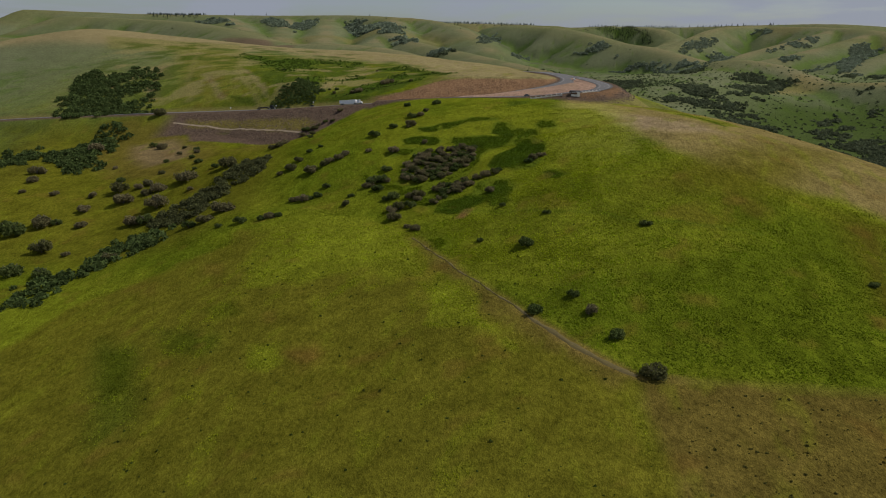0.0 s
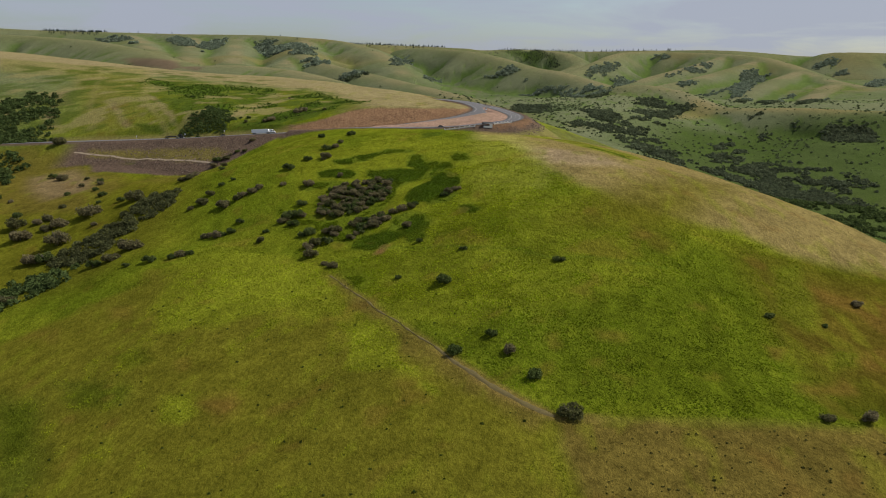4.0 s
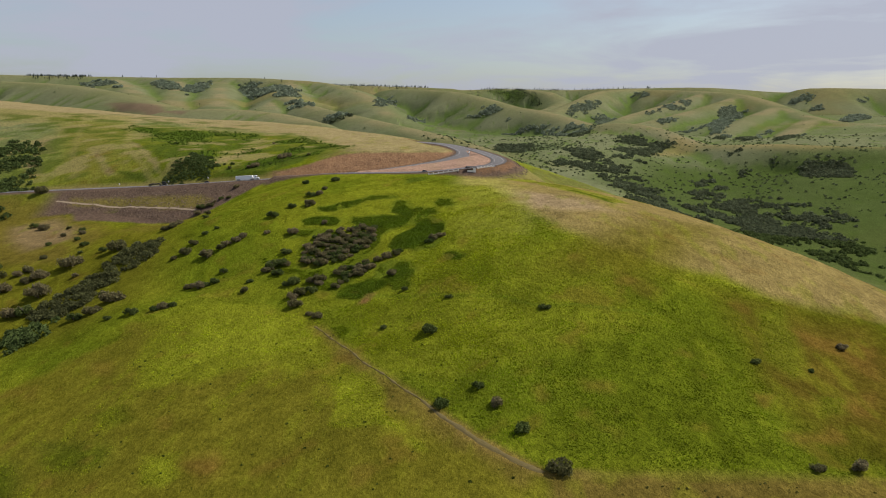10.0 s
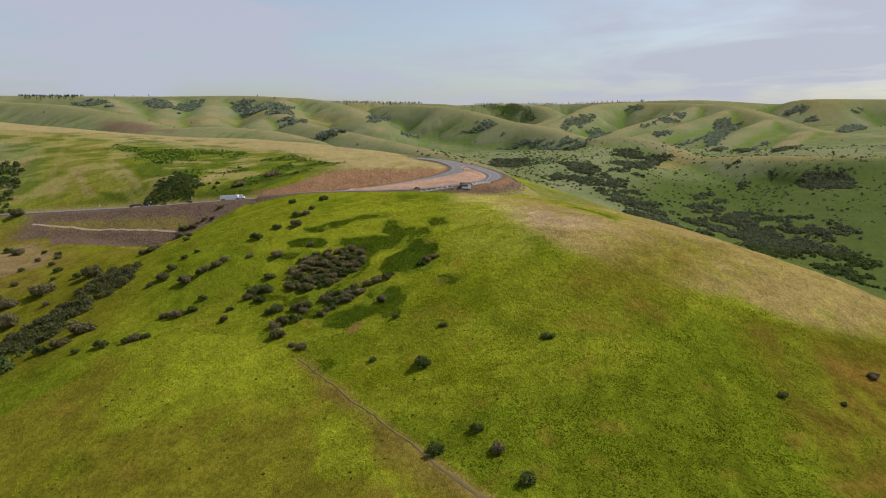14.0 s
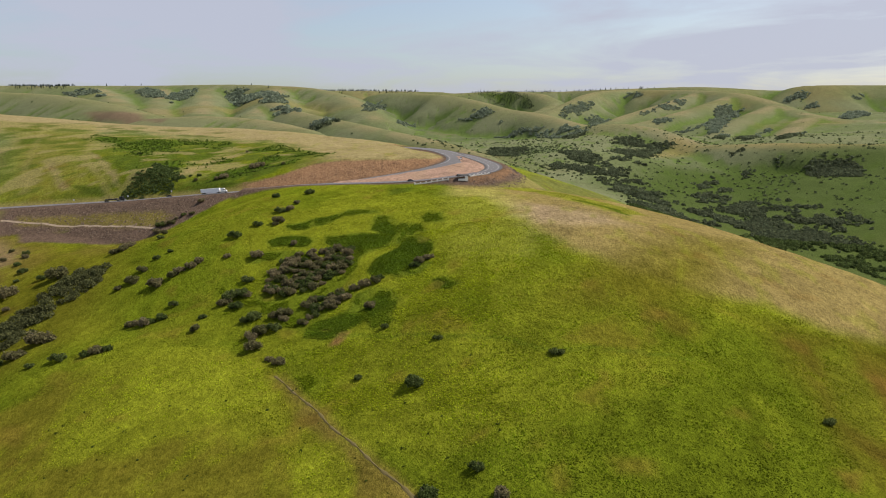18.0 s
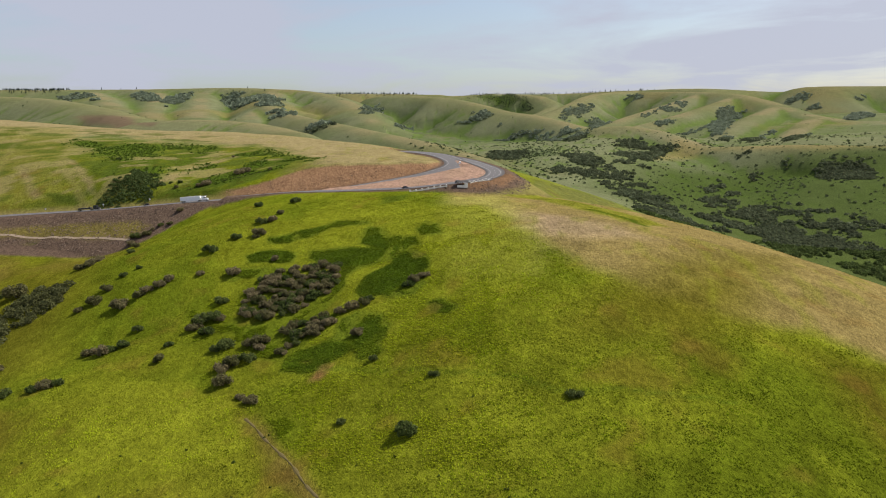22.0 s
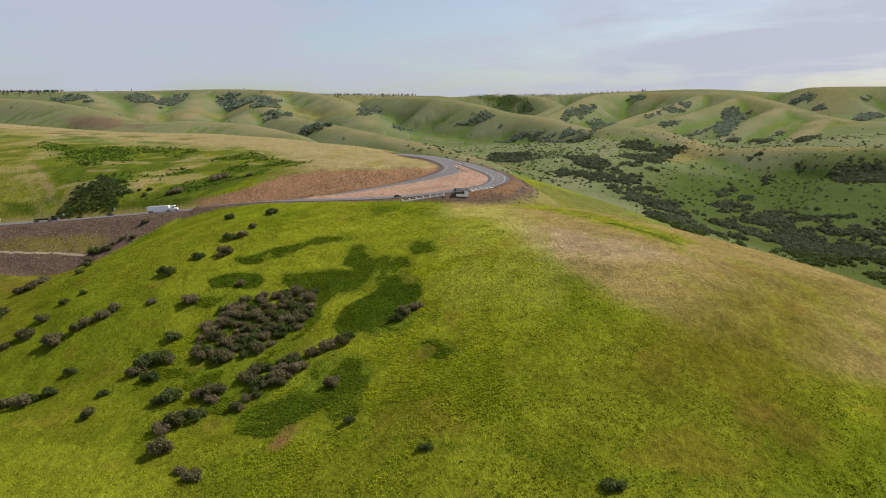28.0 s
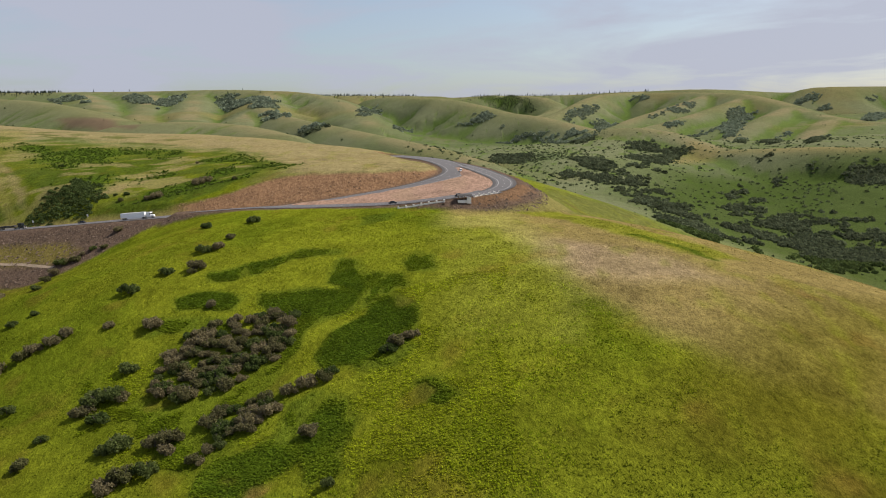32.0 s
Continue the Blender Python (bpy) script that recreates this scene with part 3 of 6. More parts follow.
patch((0.215, 0.172, 0.086), 0.9, 20, (-760, 1010), (-280, 1030), (-140, 970), (-50, 890), (10, 800), (16, 668), (-60, 660), (-114, 672), (-120, 760), (-170, 840), (-260, 880), (-350, 905), (-450, 880), (-760, 900))
patch((0.078, 0.094, 0.010), 0.8, 14, (-398, 860), (-350, 885), (-263, 862), (-174, 838), (-100, 737), (-97, 672), (-145, 672), (-170, 652), (-223, 656), (-289, 672))
patch((0.125, 0.118, 0.022), 0.8, 14, (-469, 868), (-441, 884), (-382, 876), (-342, 744), (-305, 697), (-293, 680), (-369, 689))
# green hollows, bare spots and trails on the hill over the road
patch((0.046, 0.068, 0.009), 0.85, 3, (-495, 894), (-461, 912), (-442, 878), (-482, 876))
patch((0.046, 0.068, 0.009), 0.85, 3, (-450, 846), (-423, 852), (-412, 828), (-437, 824))
patch((0.046, 0.068, 0.009), 0.85, 4, (-372, 858), (-324, 864), (-298, 802), (-332, 810), (-356, 830))
patch((0.046, 0.068, 0.009), 0.85, 3, (-331, 698), (-289, 688), (-279, 674), (-311, 684))
patch((0.046, 0.068, 0.009), 0.85, 4, (-305, 732), (-297, 758), (-271, 768), (-240, 792), (-213, 824), (-198, 778), (-218, 742), (-240, 718), (-213, 688), (-240, 676), (-264, 688))
patch((0.046, 0.068, 0.009), 0.85, 4, (-218, 660), (-202, 684), (-167, 724), (-136, 770), (-114, 746), (-138, 666), (-179, 646))
patch((0.185, 0.145, 0.070), 0.8, 4, (-461, 802), (-443, 802), (-414, 756), (-433, 752))
patch((0.185, 0.145, 0.070), 0.8, 3, (-442, 748), (-432, 750), (-397, 700), (-416, 700))
patch((0.185, 0.145, 0.070), 0.8, 2.5, (-340, 768), (-327, 758), (-274, 686), (-283, 690))
patch((0.185, 0.145, 0.070), 0.8, 2.5, (-371, 744), (-364, 744), (-320, 688), (-328, 688))
patch((0.185, 0.145, 0.070), 0.8, 2, (-228, 682), (-219, 720), (-201, 760), (-189, 796), (-183, 780), (-202, 734), (-214, 692))
patch((0.120, 0.122, 0.022), 0.5, 6, (-591, 922), (-504, 928), (-409, 938), (-381, 870), (-471, 864), (-560, 870))
HILL_SCRUB = np.array(((-398, 868), (-350, 892), (-263, 866), (-174, 842), (-98, 737), (-100, 680), (-145, 684), (-170, 664), (-223, 672), (-265, 700), (-300, 760)), float)


ROAD_HILL = np.array(((-520, 700), (-560, 900), (-420, 960), (-260, 930), (-150, 840), (-100, 740), (-150, 680), (-300, 676)), float)


def scrub_on_hill(x, y):
    """Streaks of low dark scrub on the hill over the road."""
    inside = smoothstep(-8, 20, within(x, y, HILL_SCRUB))
    streak = 0.6 * fbm(0.55 * x + 0.2 * y, 0.5 * y - 0.35 * x, 13, 93, 4) + 0.4 * fbm(x, y, 70, 95, 2)
    return inside * smoothstep(0.48, 0.58, streak)


patch((0.120, 0.082, 0.056), 0.85, 12, (-966, 2072), (-871, 2024), (-770, 1952), (-664, 1776), (-618, 1736), (-614, 1696), (-765, 1848), (-895, 1984))
patch(DRY, 0.7, 30, (417, 1572), (563, 1800), (573, 1656), (628, 1584), (752, 1496), (1061, 1496), (969, 1408), (731, 1472), (616, 1560), (561, 1632))
patch(DRY, 0.5, 60, (-901, 2904), (-433, 2904), (-329, 2888), (-512, 3168), (-762, 3152), (-941, 2920))


HILL_TRACKS = (((-458, 915, 0), (-419, 821, 0), (-391, 748, 0), (-363, 693, 0)), ((-390, 893, 0), (-338, 758, 0), (-322, 729, 0), (-291, 692, 0), (-277, 675, 0)), ((-219, 739, 0), (-196, 796, 0), (-180, 825, 0)))


def lay(color, over, amount):
    return color + (np.array(over) - color) * np.clip(amount, 0, 1)[:, None]


BENCH = np.array(((-340, 639), (-294, 634), (-244, 621), (-215, 613), (-202, 605), (-210, 600), (-216, 597), (-246, 606), (-287, 621), (-335, 629)), float)
BANK_FOOT = np.array(((-333, 625), (-285, 616), (-245, 602), (-214, 593), (-216, 587), (-230, 586), (-273, 592), (-322, 606)), float)
FIRST_X, FIRST_Y, STRIDE = -4800.0, 600.0, 40.0


def survey_far_hills():
    """How high the far hills stand over the land within a few hundred metres, on a coarse grid."""
    xs, ys = np.arange(FIRST_X, 4840, STRIDE), np.arange(FIRST_Y, 5600, STRIDE)
    gx, gy = np.meshgrid(xs, ys)
    high = bare_hills(gx, gy).reshape(gx.shape)
    wide = high
    for axis in (0, 1):
        padded = np.pad(wide, [(5, 5) if a == axis else (0, 0) for a in (0, 1)], mode="edge")
        wide = sum(np.take(padded, np.arange(k, k + wide.shape[axis]), axis=axis) for k in range(11)) / 11
    return high - wide


FAR_RISE = survey_far_hills()


def rise(x, y):
    u, v = np.clip((x - FIRST_X) / STRIDE, 0, FAR_RISE.shape[1] - 1.01), np.clip((y - FIRST_Y) / STRIDE, 0, FAR_RISE.shape[0] - 1.01)
    i, j = u.astype(int), v.astype(int)
    u, v = u - i, v - j
    return (FAR_RISE[j, i] * (1 - u) + FAR_RISE[j, i + 1] * u) * (1 - v) + (FAR_RISE[j + 1, i] * (1 - u) + FAR_RISE[j + 1, i + 1] * u) * v




FOOTPATH = ((-66, 335, 0), (-57, 324, 0), (-41, 300, 0), (-26, 275, 0), (-5, 241, 0), (8, 218, 0), (19, 207, 0), (31, 197, 0), (60, 195, 0), (140, 197, 0), (260, 196, 0))


def cover_of(x, y, z, away, moved, curve=None):
    """What grows or lies at each place, as colour, with painted shade and haze."""
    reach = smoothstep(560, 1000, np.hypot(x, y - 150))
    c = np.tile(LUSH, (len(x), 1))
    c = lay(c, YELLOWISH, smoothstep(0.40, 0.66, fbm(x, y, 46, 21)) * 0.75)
    # paler, greyer green with distance; far haze is put into the colour
    c = lay(c, HAZED_GREEN, reach)
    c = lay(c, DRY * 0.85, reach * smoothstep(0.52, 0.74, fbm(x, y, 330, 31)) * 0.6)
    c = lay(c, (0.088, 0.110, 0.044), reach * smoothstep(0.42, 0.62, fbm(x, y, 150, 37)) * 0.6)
    # lit crests and shaded hollows put into the colour, besides drier and greener growth
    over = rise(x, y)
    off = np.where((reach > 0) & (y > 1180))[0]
    ravine_depth, crest = np.zeros(len(x)), np.zeros(len(x))
    _, ravine_depth[off], crest[off] = far_ridges(x[off], y[off], np.full(len(off), -500.0))
    c = lay(c, (0.058, 0.076, 0.036), reach * smoothstep(0.3, 0.9, ravine_depth) * 0.6)
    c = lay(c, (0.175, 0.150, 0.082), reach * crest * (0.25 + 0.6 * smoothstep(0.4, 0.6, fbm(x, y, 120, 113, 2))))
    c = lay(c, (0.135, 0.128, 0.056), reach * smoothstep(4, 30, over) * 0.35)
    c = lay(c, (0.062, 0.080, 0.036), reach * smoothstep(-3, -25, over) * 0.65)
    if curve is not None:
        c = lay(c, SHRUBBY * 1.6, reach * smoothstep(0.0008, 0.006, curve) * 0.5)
    wx = x + 5 * (fbm(x, y, 12, 41, 3) - 0.5)
    wy = y + 5 * (fbm(x, y, 12, 47, 3) - 0.5)
    for color, amount, soft, outline in PATCHES:
        (lx, ly), (hx, hy) = outline.min(0) - 3 * soft - 10, outline.max(0) + 3 * soft + 10
        here = np.where((x > lx) & (x < hx) & (y > ly) & (y < hy))[0]
        if len(here):
            depth = within(wx[here], wy[here], outline)
            c[here] = lay(c[here], color, amount * smoothstep(-soft, soft, depth))
    near = 1 - reach
    clump = fbm(x, y, 6, 101, 2)
    c = c * (1 + near * (0.5 * (clump - 0.5) + 0.2 * (fbm(x, y, 22, 103, 3) - 0.5)))[:, None]
    c = lay(c, EARTH, near * smoothstep(0.66, 0.82, fbm(x, y, 14, 53, 3)) * 0.3)
    c = lay(c, YELLOWISH * 1.1, near * smoothstep(0.58, 0.75, fbm(x * 1.4, y * 0.5, 9, 57, 3)) * 0.35)
    # green hollows and dry strips run along the slope of the hill over the road
    hill = smoothstep(-20, 25, within(x, y, ROAD_HILL))
    strips = fbm(0.045 * x + 0.9 * fbm(x, y, 60, 111, 2), 0.075 * y - 0.02 * x, 1.0, 109, 4)
    c = lay(c, (0.056, 0.076, 0.012), hill * smoothstep(0.54, 0.66, strips) * 0.75)
    c = lay(c, (0.190, 0.160, 0.066), hill * smoothstep(0.46, 0.34, strips) * 0.65)
    c = lay(c, SHRUBBY * 1.2, scrub_on_hill(x, y) * 0.7)
    for way in HILL_TRACKS:
        track, _ = near_line(wx + 0.6 * (wy - y), wy, way)
        c = lay(c, DRY * 1.15, (1 - smoothstep(1.5, 5.0, track)) * 0.3)
    worked = smoothstep(0.4, 1.6, np.abs(moved)) * (away < 70)
    c = lay(c, RUBBLE, worked * (moved > 0) * smoothstep(-372, -348, x))
    c = lay(c, (0.150, 0.135, 0.045), worked * (moved > 0) * (x > 8) * smoothstep(8, 13, away))
    shelf = within(wx, wy, BENCH)
    c = lay(c, (0.135, 0.112, 0.028), smoothstep(-3, 3, shelf) * 0.85)
    c = lay(c, RUBBLE, smoothstep(-2, 2, within(wx, wy, BANK_FOOT)))
    c = lay(c, SOIL * 1.08, worked * (moved < 0) * smoothstep(-172, -150, x))
    c = lay(c, DRY, (1 - smoothstep(2.0, 8.0, away)) * (moved < 0.6) * smoothstep(-140, -165, x) * 0.8)
    c = lay(c, RUBBLE * 1.1, (1 - smoothstep(0.5, 3.5, away)) * ((moved > 0.6) | (x > -150)))
    path, _ = near_line(x, y, FOOTPATH)
    bare = 0.85 * (1 - 0.72 * smoothstep(222, 268, y)) * (1 - 0.75 * smoothstep(30, 60, x))
    c = lay(c, (0.165, 0.112, 0.034), (1 - smoothstep(0.8, 3.6, path + 1.8 * (fbm(x, y, 8, 63, 2) - 0.5))) * bare)
    c = lay(c, SHRUBBY * 1.2, (1 - smoothstep(0.3, 1.5, np.abs(path - 1.0))) * (x + 0.6 * y > 152) * (x < 40) * 0.55)
    ledge, _ = near_line(wx, wy, ((86, 496, 0), (96, 478, 0), (103, 465, 0), (107, 452, 0)))
    c = lay(c, SHRUBBY, (1 - smoothstep(1.0, 3.0, ledge)) * 0.75)
    trail, _ = near_line(wx, wy, ((-59, 369, 0), (-39, 357, 0), (-23, 349, 0), (-8, 339, 0), (2, 332, 0), (22, 320, 0), (44, 306, 0), (90, 300, 0)))
    c = lay(c, SHRUBBY * 1.3, (1 - smoothstep(0.4, 1.5, trail)) * 0.4)
    furrow, _ = near_line(wx, wy, ((104, 282, 0), (96, 250, 0), (93, 220, 0), (89, 202, 0)))
    c = lay(c, DEEP * 0.7, (1 - smoothstep(0.8, 3.0, furrow)) * 0.6)
    between = within(wx, wy, MEDIAN)
    c = lay(c, ROCK * (0.82 + 0.4 * fbm(x, y, 9, 107, 3))[:, None], smoothstep(-1.5, 1.5, between) * 0.9)
    scar = within(wx, wy, np.array(((46, 604), (60, 598), (46, 570), (28, 558), (14, 562), (30, 572), (40, 590)), float))
    c = lay(c, SOIL * 0.8, smoothstep(-2, 2, scar) * 0.8)
    return c

# ---- the ground ----
def graded(start, stop, step, low, high, growth):
    """Places from low to high, a step apart between start and stop and ever further apart outside."""
    inner = list(np.arange(start, stop, step))
    up, gap = [stop], step
    while up[-1] < high:
        gap *= growth
        up.append(up[-1] + gap)
    down, gap = [], step
    at = start
    while at > low:
        gap *= growth
        at -= gap
        down.append(at)
    return np.array(down[::-1] + inner + up)


def sheet(name, xs, ys, zs):
    """A mesh over a grid of places."""
    nx, ny = len(xs), len(ys)
    gx, gy = np.meshgrid(xs, ys)
    co = np.stack([gx.ravel(), gy.ravel(), zs.ravel()], -1)
    i = (np.arange(ny - 1)[:, None] * nx + np.arange(nx - 1)[None]).ravel()
    quads = np.stack([i, i + 1, i + nx + 1, i + nx], -1)
    mesh = bpy.data.meshes.new(name)
    mesh.vertices.add(len(co))
    mesh.vertices.foreach_set("co", co.ravel())
    mesh.loops.add(quads.size)
    mesh.loops.foreach_set("vertex_index", quads.ravel())
    mesh.polygons.add(len(quads))
    mesh.polygons.foreach_set("loop_start", np.arange(0, quads.size, 4))
    mesh.polygons.foreach_set("use_smooth", np.ones(len(quads), bool))
    mesh.update(calc_edges=True)
    return mesh


GRID_X = graded(-240, 240, 1.8, -4600, 4600, 1.014)
GRID_Y = graded(90, 780, 1.8, -700, 5400, 1.012)


SURVEY = []


def build_ground():
    gx, gy = np.meshgrid(GRID_X, GRID_Y)
    z, away, moved = ground_at(gx, gy)
    mesh = sheet("ground", GRID_X, GRID_Y, z)
    grid = z.reshape(gx.shape)
    down, along = np.gradient(grid, GRID_Y, GRID_X)
    curve = (np.gradient(down, GRID_Y, axis=0) + np.gradient(along, GRID_X, axis=1)).ravel()
    colors = np.ones((gx.size, 4))
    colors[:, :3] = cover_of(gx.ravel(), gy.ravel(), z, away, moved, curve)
    layer = mesh.color_attributes.new("cover", "FLOAT_COLOR", "POINT")
    layer.data.foreach_set("color", colors.ravel())
    mesh.materials.append(GRASSLAND)
    SURVEY.append(np.dstack([grid, away.reshape(gx.shape), moved.reshape(gx.shape), colors[:, :3].reshape(*gx.shape, 3)]))
    return tagged(new("ground", mesh), "rolling grassland hills with green and dry patches", "ground", kind="structure")


ground = build_ground()


def on_ground(x, y):
    """The height of the ground as built, the distance from the roads, how far it was moved, and its cover's colour."""
    i = np.clip(np.searchsorted(GRID_X, x) - 1, 0, len(GRID_X) - 2)
    j = np.clip(np.searchsorted(GRID_Y, y) - 1, 0, len(GRID_Y) - 2)
    u = ((x - GRID_X[i]) / (GRID_X[i + 1] - GRID_X[i]))[:, None]
    v = ((y - GRID_Y[j]) / (GRID_Y[j + 1] - GRID_Y[j]))[:, None]
    s = SURVEY[0]
    w = (s[j, i] * (1 - u) + s[j, i + 1] * u) * (1 - v) + (s[j + 1, i] * (1 - u) + s[j + 1, i + 1] * u) * v
    return w[:, 0], w[:, 1], w[:, 2], w[:, 3:]


def ribbon(name, line, left, right, lift, material):
    """A strip along a line, from left to right of it in metres, that much above it."""
    bm = bmesh.new()
    d = np.gradient(line[:, :2], axis=0)
    d /= np.linalg.norm(d, axis=1)[:, None]
    side = np.stack([d[:, 1], -d[:, 0]], -1)
    rows = []
    for (x, y, z), (sx, sy) in zip(line, side):
        rows.append([bm.verts.new((x + sx * o, y + sy * o, z + lift)) for o in (left, right)])
    for a, b in zip(rows, rows[1:]):
        bm.faces.new((a[0], a[1], b[1], b[0]))
    mesh = bpy.data.meshes.new(name)
    bm.to_mesh(mesh)
    bm.free()
    mesh.materials.append(material)
    return new(name, mesh)


def stripes(line, offset, width, dash, gap, label):
    """A painted line along a road; with a gap, in dashes."""
    fine = bend(line, 3.0)
    if not gap:
        ob = ribbon("road_marking", fine, offset - width / 2, offset + width / 2, 0.03, PAINT)
        tagged(ob, label, "road marking", kind="structure")
        return
    for i in range(0, len(fine) - dash, dash + gap):
        ob = ribbon("road_marking", fine[i : i + dash + 1], offset - width / 2, offset + width / 2, 0.03, PAINT)
        tagged(ob, label, "road marking", kind="structure")


PAINT = plain("road_paint", (0.36, 0.36, 0.34), 0.7, 0, 0.15, 2)
SHOULDER = plain("dark_shoulder", (0.05, 0.047, 0.046), 0.95, 0, 0.3, 0.6)
for road_name, road_half, lanes in (("highway", 8.4, 2), ("loop_road", 5.0, 2)):
    way_line = LINES[road_name]
    tagged(ribbon("road", way_line, -road_half, road_half, 0.0, ASPHALT), "grey asphalt road on a ledge in the hillside", "road", kind="structure")
    tagged(ribbon("road_shoulder", way_line, road_half, road_half + 1.8, -0.01, SHOULDER), "dark paved shoulder beside the road", "shoulder", kind="structure")
    tagged(ribbon("road_shoulder", way_line, -road_half - 1.8, -road_half, -0.01, SHOULDER), "dark paved shoulder beside the road", "shoulder", kind="structure")
    for edge in (-road_half + 1.4, road_half - 1.4):
        stripes(ROADS[road_name], edge, 0.22, 0, 0, "white edge line painted on asphalt")
    stripes(ROADS[road_name], 0.0, 0.2, 1, 3, "white lane dash painted on asphalt")

APRON = [p for p in bend(ROADS["loop_road"], 4.0) if -105 < p[0] < 34 and p[1] < 600]
for near, far in ((-10.5, -6.8), (6.8, 10.0)):
    tagged(ribbon("parking_area", np.array(APRON), near, far, -0.005, ASPHALT), "grey asphalt parking strip beside the viewpoint road", "parking", kind="structure")
GRAVEL = plain("pale_gravel", (0.25, 0.19, 0.13), 0.95, 0, 0.3, 0.8)
track_line = bend(((-352, 636, 0), (-305, 625.5, 0), (-263, 612.5, 0), (-235, 603, 0), (-212, 594.5, 0)), 2.5)
across = np.gradient(track_line[:, :2], axis=0)
across = np.stack([across[:, 1], -across[:, 0]], -1) / np.linalg.norm(across, axis=1)[:, None]
rim = [np.c_[track_line[:, :2] + across * o, on_ground(*(track_line[:, :2] + across * o).T)[0] + 0.2] for o in (-0.9, 0.9)]
track_mesh = bpy.data.meshes.new("track")
track_mesh.from_pydata([tuple(p) for p in np.concatenate(rim)], [], [(k, k + len(track_line), k + 1 + len(track_line), k + 1) for k in range(len(track_line) - 1)])
track_mesh.materials.append(GRAVEL)
tagged(new("track", track_mesh), "narrow pale gravel track on the rubble bank", "track", kind="structure")

def lay_footpath():
    """A narrow trodden path, draped over the ground along the edge of the field."""
    line = bend([p for p in FOOTPATH if p[0] < 32], 2.0)
    line[:, 0] += 0.5 * np.sin(line[:, 1] * 0.21)
    d = np.gradient(line[:, :2], axis=0)
    side = np.stack([d[:, 1], -d[:, 0]], -1) / np.linalg.norm(d, axis=1)[:, None]
    half = 0.40 + 0.65 * smoothstep(262, 210, line[:, 1]) + 0.18 * np.sin(line[:, 1] * 0.57) + 0.15 * np.sin(line[:, 1] * 1.3)
    rows = []
    for k in (-1.0, -0.35, 0.35, 1.0):
        at = line[:, :2] + side * (half * k)[:, None]
        rows.append(np.c_[at, on_ground(at[:, 0], at[:, 1])[0] + (0.17 if abs(k) < 0.5 else 0.03)])
    n = len(line)
    mesh = bpy.data.meshes.new("footpath")
    mesh.from_pydata([tuple(p) for p in np.concatenate(rows)], [], [(k + r * n, k + 1 + r * n, k + 1 + (r + 1) * n, k + (r + 1) * n) for r in range(3) for k in range(n - 1)])
    mesh.materials.append(plain("trodden_earth", (0.088, 0.066, 0.016), 0.95, 0, 0.45, 0.9))
    return tagged(new("footpath", mesh), "narrow trodden brown earth path through grass", "path", kind="structure")


lay_footpath()

# ---- helpers for things ----
def part(name, bm, material, parent=None, label=""):
    """Link a bmesh as one mesh object, under a thing or a part."""
    mesh = bpy.data.meshes.new(name)
    bm.to_mesh(mesh)
    bm.free()
    mesh.materials.append(material)
    ob = new(name, mesh)
    if parent is not None:
        ob.parent = parent
    return tagged(ob, label)


def triangles(name, corners, material, colors=None):
    """A mesh of loose triangles, three corners each, with a colour a corner."""
    corners = np.asarray(corners, float).reshape(-1, 3)
    mesh = bpy.data.meshes.new(name)
    mesh.vertices.add(len(corners))
    mesh.vertices.foreach_set("co", corners.ravel())
    mesh.loops.add(len(corners))
    mesh.loops.foreach_set("vertex_index", np.arange(len(corners)))
    mesh.polygons.add(len(corners) // 3)
    mesh.polygons.foreach_set("loop_start", np.arange(0, len(corners), 3))
    mesh.update(calc_edges=True)
    if colors is not None:
        layer = mesh.color_attributes.new("cover", "FLOAT_COLOR", "POINT")
        layer.data.foreach_set("color", np.c_[colors, np.ones(len(colors))].ravel())
    mesh.materials.append(material)
    return mesh


def height(x, y):
    return float(on_ground(np.array([x]), np.array([y]))[0][0])


# ---- grass ----
def leaf_material(name, attribute=True, color=(0.05, 0.06, 0.02), other=(0.09, 0.08, 0.05)):
    """Blades or leaves: some light goes through them."""
    m, nodes, links, surface = shader(name)
    if attribute:
        tint = nodes.new("ShaderNodeAttribute")
        tint.attribute_name = "cover"
        source = tint.outputs["Color"]
    else:
        info = nodes.new("ShaderNodeObjectInfo")
        place = nodes.new("ShaderNodeTexCoord")
        mottle = nodes.new("ShaderNodeTexNoise")
        mottle.inputs["Scale"].default_value, mottle.inputs["Detail"].default_value = 5.0, 3
        links.new(place.outputs["Object"], mottle.inputs["Vector"])
        spread = nodes.new("ShaderNodeMath")
        spread.operation = "ADD"
        links.new(info.outputs["Random"], spread.inputs[0])
        links.new(mottle.outputs["Fac"], spread.inputs[1])
        pick = nodes.new("ShaderNodeMapRange")
        pick.inputs["From Min"].default_value, pick.inputs["From Max"].default_value = 0.45, 1.3
        links.new(spread.outputs["Value"], pick.inputs["Value"])
        blend = nodes.new("ShaderNodeMix")
        blend.data_type = "RGBA"
        blend.inputs["A"].default_value, blend.inputs["B"].default_value = (*color, 1), (*other, 1)
        links.new(pick.outputs["Result"], blend.inputs["Factor"])
        source = blend.outputs["Result"]
    links.new(source, surface.inputs["Base Color"])
    surface.inputs["Roughness"].default_value, surface.inputs["Specular IOR Level"].default_value = 0.8, 0.04
    glow = nodes.new("ShaderNodeBsdfTranslucent")
    links.new(source, glow.inputs["Color"])
    mix = nodes.new("ShaderNodeMixShader")
    mix.inputs["Fac"].default_value = 0.45
    links.new(surface.outputs["BSDF"], mix.inputs[1])
    links.new(glow.outputs["BSDF"], mix.inputs[2])
    links.new(mix.outputs["Shader"], nodes["Material Output"].inputs["Surface"])
    return m


